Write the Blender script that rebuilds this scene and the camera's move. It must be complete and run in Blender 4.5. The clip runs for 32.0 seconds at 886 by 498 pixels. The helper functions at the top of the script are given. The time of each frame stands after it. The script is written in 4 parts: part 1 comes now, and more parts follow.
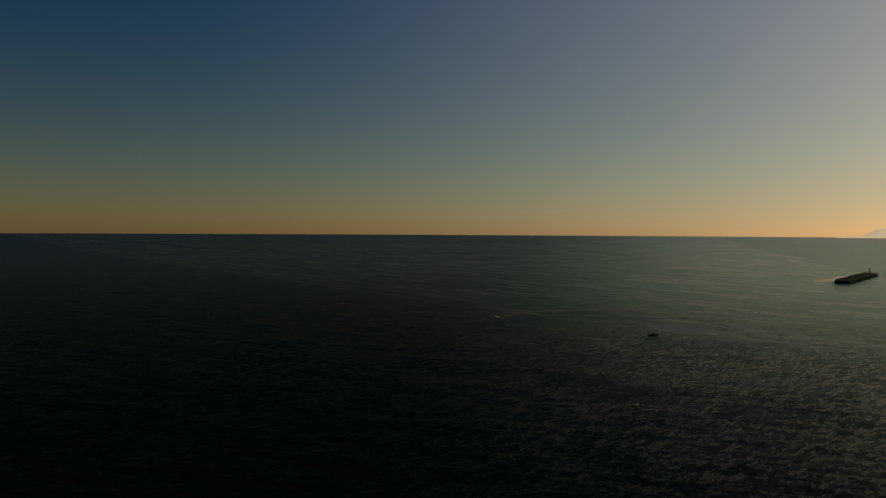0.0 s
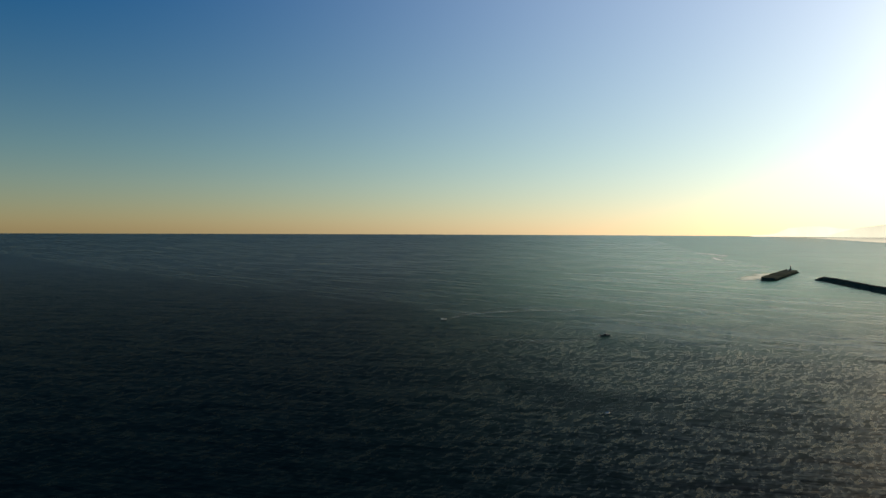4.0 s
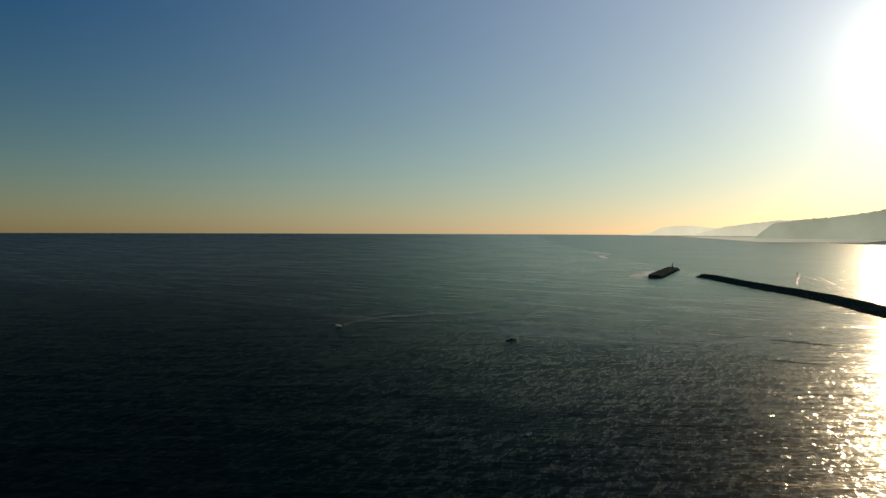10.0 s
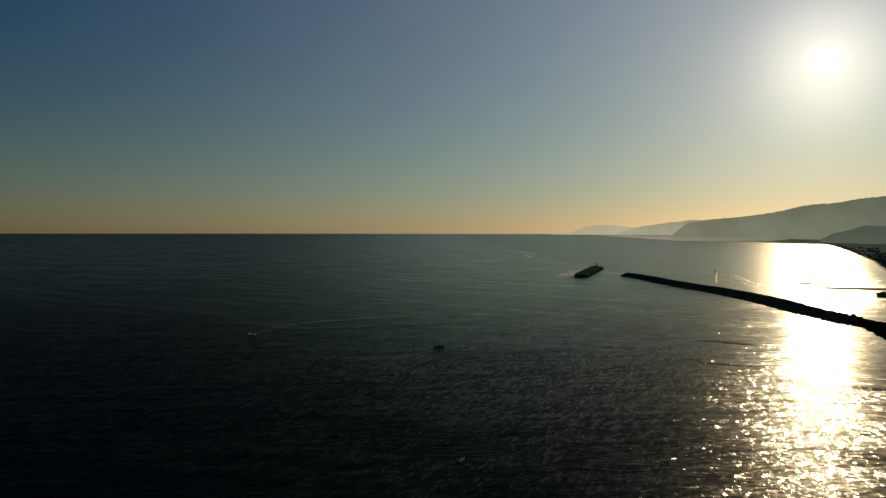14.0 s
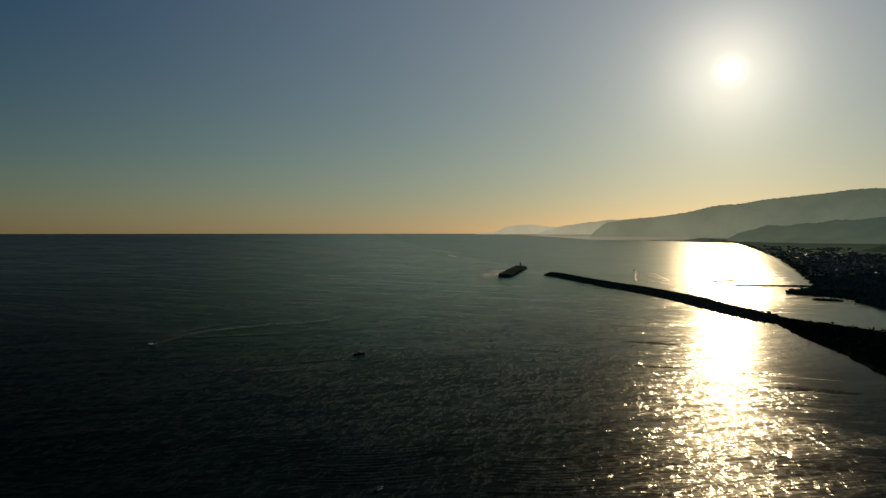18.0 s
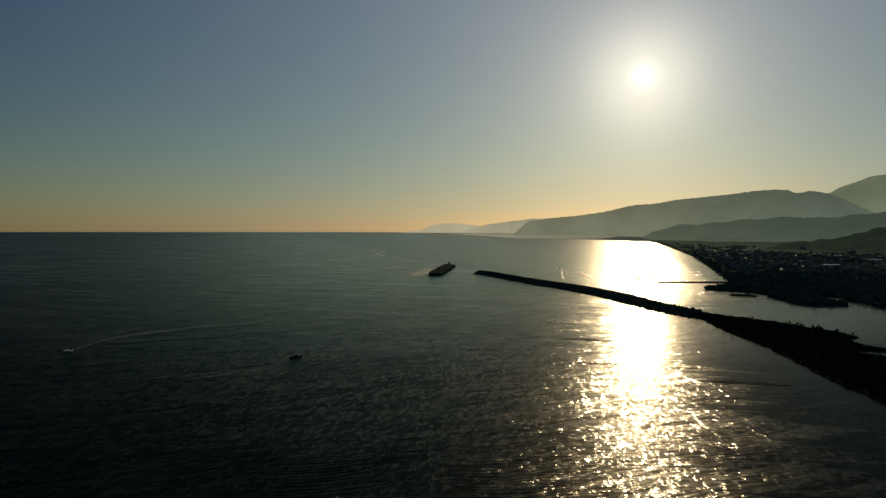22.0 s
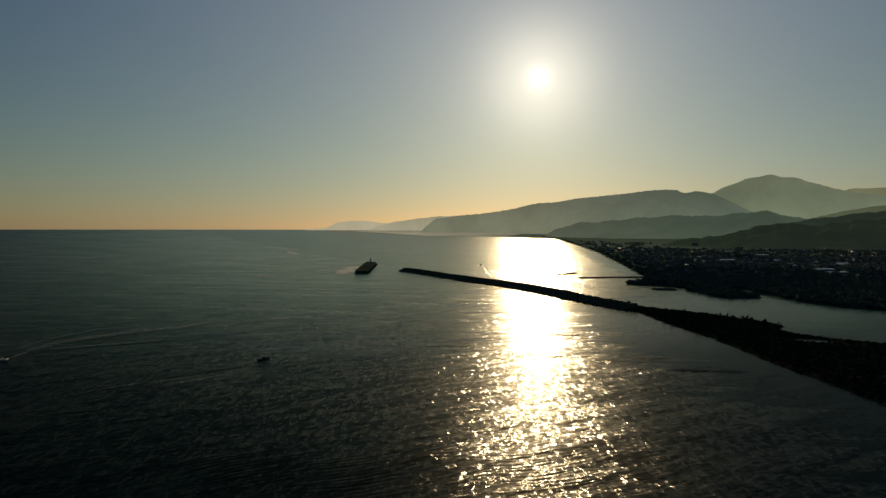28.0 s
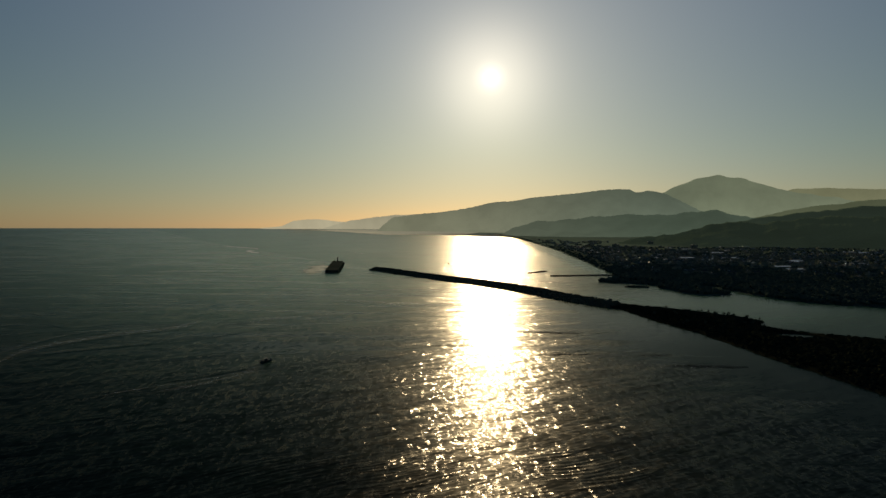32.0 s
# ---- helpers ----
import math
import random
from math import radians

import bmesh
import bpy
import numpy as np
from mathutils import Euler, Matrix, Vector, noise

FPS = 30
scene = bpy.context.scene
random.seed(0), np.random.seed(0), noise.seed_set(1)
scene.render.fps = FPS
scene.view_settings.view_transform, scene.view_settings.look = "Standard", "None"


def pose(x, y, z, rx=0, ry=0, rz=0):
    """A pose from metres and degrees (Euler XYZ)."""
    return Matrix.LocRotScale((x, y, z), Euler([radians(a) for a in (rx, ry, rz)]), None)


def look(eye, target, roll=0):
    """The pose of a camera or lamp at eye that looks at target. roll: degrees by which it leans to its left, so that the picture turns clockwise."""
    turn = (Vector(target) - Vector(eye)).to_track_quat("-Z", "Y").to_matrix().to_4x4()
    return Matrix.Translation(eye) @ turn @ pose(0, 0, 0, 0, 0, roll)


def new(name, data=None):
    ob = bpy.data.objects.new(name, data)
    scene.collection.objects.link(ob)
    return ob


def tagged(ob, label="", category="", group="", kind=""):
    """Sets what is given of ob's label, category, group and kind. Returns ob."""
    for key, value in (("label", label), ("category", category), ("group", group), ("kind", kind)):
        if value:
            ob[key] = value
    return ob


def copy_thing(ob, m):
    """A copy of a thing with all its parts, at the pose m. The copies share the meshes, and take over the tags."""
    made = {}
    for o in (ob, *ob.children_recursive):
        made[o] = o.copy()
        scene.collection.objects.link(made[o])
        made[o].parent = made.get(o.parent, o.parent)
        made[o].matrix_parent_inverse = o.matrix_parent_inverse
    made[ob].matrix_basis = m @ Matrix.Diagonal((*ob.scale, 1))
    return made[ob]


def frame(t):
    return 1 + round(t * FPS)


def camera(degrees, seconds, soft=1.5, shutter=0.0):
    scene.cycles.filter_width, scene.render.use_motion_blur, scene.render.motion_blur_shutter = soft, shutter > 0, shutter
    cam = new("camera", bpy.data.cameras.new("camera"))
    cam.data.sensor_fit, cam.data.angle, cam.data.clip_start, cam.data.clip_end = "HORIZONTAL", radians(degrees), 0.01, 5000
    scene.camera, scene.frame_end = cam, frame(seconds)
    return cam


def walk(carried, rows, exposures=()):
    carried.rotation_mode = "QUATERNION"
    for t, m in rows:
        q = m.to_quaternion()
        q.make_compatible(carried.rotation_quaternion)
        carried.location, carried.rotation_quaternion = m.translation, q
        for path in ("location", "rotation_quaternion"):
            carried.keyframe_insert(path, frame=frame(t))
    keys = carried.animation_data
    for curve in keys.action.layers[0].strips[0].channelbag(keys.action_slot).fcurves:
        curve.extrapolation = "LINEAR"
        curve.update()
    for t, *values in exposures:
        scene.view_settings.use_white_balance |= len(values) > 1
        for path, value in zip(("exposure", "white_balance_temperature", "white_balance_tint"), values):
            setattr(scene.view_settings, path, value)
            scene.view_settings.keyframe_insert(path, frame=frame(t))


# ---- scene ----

# ======================= camera =======================
cam = camera(67.7, 32.0)
# seconds, x, y, z, yaw, pitch, roll
PATH = [
    (0.0, -0.00, -0.00, 75.14, 7.806, -1.486, -0.305),
    (0.5, -1.90, 2.72, 75.14, 7.059, -1.484, -0.287),
    (1.0, -3.80, 5.44, 75.13, 6.328, -1.491, -0.266),
    (1.5, -5.67, 8.17, 75.13, 5.554, -1.493, -0.251),
    (2.0, -7.55, 10.92, 75.11, 4.816, -1.502, -0.237),
    (2.5, -9.40, 13.67, 75.09, 4.042, -1.499, -0.233),
    (3.0, -11.22, 16.44, 75.06, 3.281, -1.494, -0.233),
    (3.5, -13.01, 19.23, 75.01, 2.517, -1.507, -0.227),
    (5.5, -18.70, 31.02, 74.70, -0.529, -1.514, -0.270),
    (6.0, -19.16, 34.09, 74.68, -1.288, -1.529, -0.266),
    (6.5, -19.46, 37.19, 74.67, -2.028, -1.547, -0.262),
    (7.0, -19.61, 40.33, 74.68, -2.796, -1.550, -0.262),
    (7.5, -19.70, 43.55, 74.69, -3.602, -1.548, -0.259),
    (8.0, -19.73, 46.84, 74.72, -4.407, -1.543, -0.253),
    (8.5, -19.69, 50.20, 74.75, -5.234, -1.544, -0.242),
    (9.0, -19.52, 53.61, 74.78, -6.063, -1.552, -0.228),
    (9.5, -19.26, 57.08, 74.81, -6.874, -1.563, -0.220),
    (10.0, -18.92, 60.61, 74.83, -7.702, -1.563, -0.220),
    (10.5, -18.53, 64.20, 74.85, -8.538, -1.557, -0.224),
    (11.0, -18.05, 67.83, 74.87, -9.358, -1.553, -0.229),
    (11.5, -17.45, 71.48, 74.87, -10.206, -1.555, -0.231),
    (12.0, -16.71, 75.13, 74.87, -10.977, -1.567, -0.227),
    (12.5, -15.84, 78.79, 74.87, -11.777, -1.572, -0.216),
    (13.0, -14.90, 82.48, 74.87, -12.522, -1.575, -0.194),
    (13.5, -13.93, 86.19, 74.88, -13.290, -1.574, -0.159),
    (14.0, -12.99, 89.91, 74.88, -14.104, -1.575, -0.117),
    (14.5, -12.05, 93.60, 74.88, -14.867, -1.569, -0.083),
    (16.5, -8.09, 105.82, 74.90, -18.126, -1.581, -0.062),
    (17.0, -6.94, 108.04, 74.86, -18.932, -1.580, -0.037),
    (17.5, -5.74, 110.04, 74.83, -19.781, -1.583, -0.031),
    (18.0, -4.63, 111.75, 74.79, -20.648, -1.587, -0.043),
    (18.5, -3.80, 113.28, 74.77, -21.533, -1.595, -0.066),
    (19.0, -3.44, 114.70, 74.76, -22.441, -1.597, -0.091),
    (19.5, -3.61, 116.02, 74.77, -23.241, -1.595, -0.103),
    (20.0, -4.32, 117.27, 74.78, -24.031, -1.602, -0.109),
    (20.5, -5.55, 118.46, 74.79, -24.829, -1.625, -0.112),
    (21.0, -7.17, 119.59, 74.78, -25.666, -1.656, -0.110),
    (21.5, -9.08, 120.62, 74.77, -26.464, -1.690, -0.112),
    (22.0, -11.28, 121.72, 74.76, -27.267, -1.709, -0.116),
    (22.5, -13.72, 122.98, 74.73, -28.084, -1.729, -0.120),
    (23.0, -16.39, 124.55, 74.71, -28.878, -1.752, -0.121),
    (23.5, -19.13, 126.25, 74.68, -29.699, -1.770, -0.119),
    (24.0, -21.95, 127.97, 74.65, -30.448, -1.781, -0.114),
    (24.5, -24.82, 129.60, 74.62, -31.182, -1.800, -0.108),
    (25.0, -27.83, 131.40, 74.60, -31.905, -1.816, -0.103),
    (25.5, -30.94, 133.34, 74.57, -32.636, -1.839, -0.098),
    (27.5, -43.45, 140.65, 74.69, -35.231, -1.898, -0.133),
    (28.0, -46.53, 142.85, 74.80, -35.841, -1.911, -0.143),
    (28.5, -49.67, 145.28, 74.92, -36.446, -1.937, -0.168),
    (29.0, -52.87, 147.86, 75.03, -37.076, -1.971, -0.187),
    (29.5, -56.04, 150.50, 75.11, -37.601, -1.992, -0.203),
    (30.0, -59.08, 153.02, 75.16, -38.082, -2.014, -0.218),
    (30.5, -61.86, 155.38, 75.15, -38.551, -2.031, -0.225),
    (31.0, -64.46, 157.73, 75.10, -39.040, -2.038, -0.213),
    (31.5, -66.87, 160.03, 75.00, -39.496, -2.030, -0.188),
    (32.0, -69.07, 162.11, 74.88, -39.927, -2.017, -0.155),
]
EXPOSURES = [(0.0, -0.6, 9600, 18), (0.5, -0.4, 9000, 16), (1.0, 0.0, 8300, 14), (1.5, 0.42, 7600, 12), (2.0, 0.9, 7250, 11), (3.0, 0.88, 7200, 11), (6.0, 0.68, 7200, 11),
             (9.0, 0.34, 7200, 9), (11.0, -0.1, 7300, 8), (13.0, -0.62, 7500, 6), (19.0, -0.77, 7800, 6), (25.0, -0.77, 7850, 6), (32.0, -0.75, 7950, 6)]
walk(cam, [(t, pose(x, y, z, 90 + pitch, roll, yaw)) for t, x, y, z, yaw, pitch, roll in PATH], EXPOSURES)

# ======================= sun and sky =======================
SUN_AZ, SUN_EL = radians(44.0), radians(12.5)      # azimuth clockwise from +y
SUN_DIR = Vector((math.sin(SUN_AZ) * math.cos(SUN_EL), math.cos(SUN_AZ) * math.cos(SUN_EL), math.sin(SUN_EL)))

sun_data = bpy.data.lights.new("sun", "SUN")
sun_data.energy, sun_data.angle, sun_data.color = 5.0, radians(0.53), (1.0, 0.79, 0.52)
sun = new("sun", sun_data)
sun.matrix_world = look(SUN_DIR * 200, (0, 0, 0))

world = bpy.data.worlds.new("sky")
scene.world = world
world.use_nodes = True
wn, wl = world.node_tree.nodes, world.node_tree.links
wn.clear()
w_out = wn.new("ShaderNodeOutputWorld")
w_bg = wn.new("ShaderNodeBackground")
w_sky = wn.new("ShaderNodeTexSky")
w_sky.sky_type = "NISHITA"
w_sky.sun_disc = False
w_sky.sun_elevation, w_sky.sun_rotation = SUN_EL, SUN_AZ
w_sky.altitude, w_sky.air_density, w_sky.dust_density, w_sky.ozone_density = 75, 1.0, 0.25, 3.5
SKY = 0.05
w_bg.inputs["Strength"].default_value = SKY
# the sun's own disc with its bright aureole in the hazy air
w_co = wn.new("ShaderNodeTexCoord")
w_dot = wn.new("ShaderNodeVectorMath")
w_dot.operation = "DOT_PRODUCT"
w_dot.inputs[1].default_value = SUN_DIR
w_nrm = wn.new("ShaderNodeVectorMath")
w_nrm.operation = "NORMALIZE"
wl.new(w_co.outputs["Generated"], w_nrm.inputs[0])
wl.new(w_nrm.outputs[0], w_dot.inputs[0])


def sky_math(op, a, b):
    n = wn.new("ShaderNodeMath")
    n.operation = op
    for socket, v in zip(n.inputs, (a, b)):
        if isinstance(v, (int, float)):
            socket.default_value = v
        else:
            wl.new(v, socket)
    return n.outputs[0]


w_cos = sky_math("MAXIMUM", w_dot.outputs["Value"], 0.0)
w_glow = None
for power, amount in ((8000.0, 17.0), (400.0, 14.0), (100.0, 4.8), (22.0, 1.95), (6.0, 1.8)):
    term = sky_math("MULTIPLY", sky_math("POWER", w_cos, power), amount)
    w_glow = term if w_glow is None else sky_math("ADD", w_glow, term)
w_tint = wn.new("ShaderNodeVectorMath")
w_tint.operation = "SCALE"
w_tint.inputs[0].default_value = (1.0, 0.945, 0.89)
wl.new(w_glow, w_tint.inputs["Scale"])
w_add = wn.new("ShaderNodeVectorMath")
w_add.operation = "ADD"
# paler towards the hazy horizon, deeper blue overhead
w_sep = wn.new("ShaderNodeSeparateXYZ")
wl.new(w_nrm.outputs[0], w_sep.inputs[0])
w_sat = wn.new("ShaderNodeMapRange")
w_sat.interpolation_type = "SMOOTHSTEP"
for key, v in (("From Min", -0.02), ("From Max", 0.45), ("To Min", 1.1), ("To Max", 1.42)):
    w_sat.inputs[key].default_value = v
wl.new(w_sep.outputs["Z"], w_sat.inputs["Value"])
w_hue = wn.new("ShaderNodeHueSaturation")
wl.new(w_sat.outputs[0], w_hue.inputs["Saturation"])
wl.new(w_sky.outputs[0], w_hue.inputs["Color"])
# warm dust at the horizon, greenish air above it, blue overhead
w_rose = wn.new("ShaderNodeValToRGB")
for place, tone in ((0.0, (0.94, 0.83, 0.72, 1)), (0.11, (0.84, 0.875, 0.805, 1)), (0.32, (0.76, 0.84, 0.95, 1))):
    stop = w_rose.color_ramp.elements.new(place)
    stop.color = tone
w_rose.color_ramp.elements.remove(w_rose.color_ramp.elements[-1])
w_rose.color_ramp.elements.remove(w_rose.color_ramp.elements[0])
wl.new(w_sep.outputs["Z"], w_rose.inputs[0])
w_dust = wn.new("ShaderNodeVectorMath")
w_dust.operation = "MULTIPLY"
wl.new(w_hue.outputs[0], w_dust.inputs[0])
wl.new(w_rose.outputs["Color"], w_dust.inputs[1])
wl.new(w_dust.outputs[0], w_add.inputs[0])
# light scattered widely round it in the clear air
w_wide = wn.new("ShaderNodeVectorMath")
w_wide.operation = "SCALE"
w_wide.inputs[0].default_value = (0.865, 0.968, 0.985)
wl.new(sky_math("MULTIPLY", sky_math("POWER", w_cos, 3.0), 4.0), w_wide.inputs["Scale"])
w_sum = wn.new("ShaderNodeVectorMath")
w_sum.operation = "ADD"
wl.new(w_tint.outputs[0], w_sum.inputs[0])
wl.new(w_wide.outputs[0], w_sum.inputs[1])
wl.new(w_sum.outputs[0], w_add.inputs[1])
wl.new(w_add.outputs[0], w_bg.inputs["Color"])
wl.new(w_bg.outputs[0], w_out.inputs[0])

# ======================= materials =======================


class Nodes:
    """A node material in the making."""

    def __init__(self, name):
        self.mat = bpy.data.materials.new(name)
        self.mat.use_nodes = True
        self.tree = self.mat.node_tree
        self.bsdf = self.tree.nodes["Principled BSDF"]
        self.co = self.add("ShaderNodeTexCoord").outputs["Object"]

    def add(self, kind):
        return self.tree.nodes.new(kind)

    def put(self, socket, v):
        if isinstance(v, bpy.types.NodeSocket):
            self.tree.links.new(v, socket)
        else:
            socket.default_value = v

    def noise(self, scale, detail=4.0, rough=0.55, stretch=None, turn=0.0, co=None):
        n = self.add("ShaderNodeTexNoise")
        n.inputs["Scale"].default_value = scale
        n.inputs["Detail"].default_value = detail
        n.inputs["Roughness"].default_value = rough
        co = co or self.co
        if stretch:
            m = self.add("ShaderNodeMapping")
            m.vector_type = "TEXTURE"
            m.inputs["Scale"].default_value = [1 / c for c in stretch]
            m.inputs["Rotation"].default_value = (0, 0, radians(turn))
            self.put(m.inputs["Vector"], co)
            co = m.outputs[0]
        self.put(n.inputs["Vector"], co)
        return n.outputs["Fac"]

    def math(self, op, a, b=0.0, clamp=False):
        n = self.add("ShaderNodeMath")
        n.operation, n.use_clamp = op, clamp
        self.put(n.inputs[0], a)
        self.put(n.inputs[1], b)
        return n.outputs[0]

    def ramp(self, fac, lo, hi, a=0.0, b=1.0):
        n = self.add("ShaderNodeMapRange")
        n.interpolation_type = "SMOOTHSTEP"
        for key, v in (("Value", fac), ("From Min", lo), ("From Max", hi), ("To Min", a), ("To Max", b)):
            self.put(n.inputs[key], v)
        return n.outputs[0]

    def mix(self, fac, a, b):
        n = self.add("ShaderNodeMix")
        n.data_type = "RGBA"
        self.put(n.inputs[0], fac)
        self.put(n.inputs[6], a if isinstance(a, bpy.types.NodeSocket) else (*a, 1.0))
        self.put(n.inputs[7], b if isinstance(b, bpy.types.NodeSocket) else (*b, 1.0))
        return n.outputs[2]

    def bump(self, height, distance, strength=1.0, normal=None):
        n = self.add("ShaderNodeBump")
        self.put(n.inputs["Height"], height)
        self.put(n.inputs["Distance"], distance)
        self.put(n.inputs["Strength"], strength)
        if normal is not None:
            self.put(n.inputs["Normal"], normal)
        return n.outputs[0]

    def vec(self, op, a, b=(0.0, 0.0, 0.0)):
        n = self.add("ShaderNodeVectorMath")
        n.operation = op
        self.put(n.inputs[0], a)
        if op not in ("NORMALIZE", "SCALE"):
            self.put(n.inputs[1], b)
        return n.outputs[0]

    def slopes(self, scale, amount, stretch, turn, detail=1.0):
        """Two random slopes, about x and y, out of one noise."""
        fac = self.noise(scale, detail, 0.5, stretch, turn)
        both = self.vec("SUBTRACT", fac.node.outputs["Color"], (0.5, 0.5, 0.5))
        return self.vec("MULTIPLY", both, (amount, amount, 0.0))

    def facets(self, size, amount, stretch, turn):
        """Small wave faces, each with one slope of its own."""
        n = self.add("ShaderNodeTexVoronoi")
        n.voronoi_dimensions = "2D"
        n.inputs["Scale"].default_value = 1.0 / size
        m = self.add("ShaderNodeMapping")
        m.vector_type = "TEXTURE"
        m.inputs["Scale"].default_value = [1 / c for c in stretch]
        m.inputs["Rotation"].default_value = (0, 0, radians(turn))
        self.put(m.inputs["Vector"], self.co)
        self.put(n.inputs["Vector"], m.outputs[0])
        both = self.vec("SUBTRACT", n.outputs["Color"], (0.5, 0.5, 0.5))
        blue = self.add("ShaderNodeSeparateColor")
        self.put(blue.inputs[0], n.outputs["Color"])
        steep = self.vec("SCALE", self.vec("MULTIPLY", both, (amount, amount, 0.0)))
        self.put(steep.node.inputs["Scale"], self.math("ADD", self.math("MULTIPLY", blue.outputs["Blue"], 1.0), 0.3))
        return steep

    def set(self, **values):
        for key, v in values.items():
            key = {"base": "Base Color", "rough": "Roughness", "metal": "Metallic", "ior": "IOR", "normal": "Normal"}[key]
            self.put(self.bsdf.inputs[key], (*v, 1.0) if isinstance(v, tuple) else v)
        return self.mat


def plain(name, a, b, rough=0.8, scale=0.5, fine=6.0, relief=0.03, metal=0.0, shine=0.5):
    """A worn surface: two tones mixed at two sizes, uneven gloss and a fine relief."""
    m = Nodes(name)
    big, small = m.noise(scale), m.noise(fine, 6.0, 0.65)
    tone = m.math("ADD", m.math("MULTIPLY", big, 0.6), m.math("MULTIPLY", small, 0.4))
    m.bsdf.inputs["Specular IOR Level"].default_value = shine
    info = m.add("ShaderNodeObjectInfo").outputs["Random"]
    tone = m.math("ADD", tone, m.math("MULTIPLY", m.math("SUBTRACT", info, 0.5), 0.25))
    return m.set(base=m.mix(m.ramp(tone, 0.3, 0.7), a, b), rough=m.ramp(small, 0.2, 0.8, rough - 0.1, min(rough + 0.1, 1.0)), metal=metal,
                 normal=m.bump(small, relief))


def sea_material():
    """Open water: ripples of three sizes as facet slopes, with calmer lanes and a lee along the spit."""
    m = Nodes("sea_water")
    lanes = m.noise(0.010, 4.0, 0.55, (0.3, 1.0, 1.0), -24)
    lanes2 = m.noise(0.045, 3.0, 0.6, (0.22, 1.0, 1.0), -30)
    lanes3 = m.noise(0.16, 3.0, 0.6, (0.12, 1.0, 1.0), -20)
    streak = m.math("ADD", m.math("MULTIPLY", lanes, 0.35), m.math("ADD", m.math("MULTIPLY", lanes2, 0.35), m.math("MULTIPLY", lanes3, 0.3)))
    wind = m.ramp(streak, 0.40, 0.60, 0.62, 1.1)
    # the lee of the spit: smooth water with a torn edge
    sep = m.add("ShaderNodeSeparateXYZ")
    m.put(sep.inputs[0], m.co)
    x, y = sep.outputs["X"], sep.outputs["Y"]
    side = m.math("SUBTRACT", m.math("SUBTRACT", x, 70.0), m.math("MULTIPLY", y, 0.55))
    wobble = m.math("MULTIPLY", m.math("SUBTRACT", m.noise(0.055, 5.0, 0.68, (0.16, 1.0, 1.0), -40), 0.5), 290.0)
    end = m.math("MULTIPLY", m.math("SUBTRACT", 600.0, y), 0.6)
    lee = m.ramp(m.math("ADD", m.math("MINIMUM", side, end), wobble), -12.0, 10.0, 1.0, 0.34)
    # ruffled near the flown stretch, torn lanes of calmer water further out
    lane = m.noise(0.05, 5.0, 0.65, (0.12, 1.0, 1.0), -44)
    away = m.math("ADD", m.math("ADD", m.math("MULTIPLY", x, 0.695), m.math("MULTIPLY", y, 0.719)), m.math("MULTIPLY", wobble, 0.16))
    off = m.ramp(away, 405.0, 445.0)
    torn = m.ramp(lane, 0.42, 0.54, 0.6, 1.0)
    calm = m.math("MULTIPLY", wind, torn)
    wind = m.math("ADD", m.math("MULTIPLY", calm, off), m.math("MULTIPLY", m.ramp(lane, 0.3, 0.6, 0.92, 1.04), m.math("SUBTRACT", 1.0, off)))
    wind = m.math("MULTIPLY", wind, lee)
    # ruffled again in the mouth of the harbour
    bay = m.math("MULTIPLY", m.ramp(m.math("SUBTRACT", x, m.math("MULTIPLY", y, 0.188)), 350.0, 390.0), m.ramp(y, 500.0, 680.0))
    wind = m.math("MAXIMUM", wind, m.math("MULTIPLY", bay, m.ramp(lane, 0.36, 0.58, 0.75, 1.1)))
    # a narrow torn lee under the mainland's beach
    coast = m.math("ADD", m.math("SUBTRACT", x, m.math("MULTIPLY", y, 0.93)), m.math("MULTIPLY", wobble, 0.75))
    wind = m.math("MULTIPLY", wind, m.math("MAXIMUM", m.ramp(coast, 18.0, 46.0, 1.0, 0.30), m.ramp(y, 780.0, 690.0)))
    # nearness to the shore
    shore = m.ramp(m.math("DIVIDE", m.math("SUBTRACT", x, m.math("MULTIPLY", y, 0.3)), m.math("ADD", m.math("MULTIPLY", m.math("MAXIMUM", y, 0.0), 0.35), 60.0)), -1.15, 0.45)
    # facet slopes: long low swell, chop and fine ripples
    up = m.add("ShaderNodeNewGeometry").outputs["Normal"]
    soft = m.vec("ADD", m.slopes(0.2, 0.24, (0.14, 1.0, 1.0), -7), m.slopes(0.9, 0.36, (0.24, 1.0, 1.0), -12))
    crisp = m.vec("ADD", soft, m.vec("ADD", m.facets(1.5, 0.24, (1.0, 0.32, 1.0), -40), m.facets(0.75, 0.22, (1.0, 0.42, 1.0), -22)))
    normals = []
    for slope in (soft, crisp):
        held = m.vec("SCALE", slope)
        m.put(held.node.inputs["Scale"], wind)
        normals.append(m.vec("NORMALIZE", m.vec("ADD", m.vec("MULTIPLY", held, (1.0, 1.0, 0.0)), up)))
    # coat and IOR drop away from shore to darken the reflected sky
    for key, v in (("Coat Weight", m.math("MULTIPLY", m.ramp(shore, 0.0, 0.8, 0.30, 1.0), m.math("MAXIMUM", m.ramp(lee, 0.34, 1.0, 0.28, 1.0), m.ramp(y, 300.0, 460.0)))), ("Coat Roughness", 0.19), ("Coat IOR", 1.032), ("Coat Normal", normals[1])):
        m.put(m.bsdf.inputs[key], v)
    # haze and sky glare put into the water's green, stronger shoreward and far off
    haze_mask = m.math("MULTIPLY", m.math("MULTIPLY", shore, m.ramp(y, 120.0, 560.0)), m.ramp(streak, 0.35, 0.65, 0.6, 1.0))
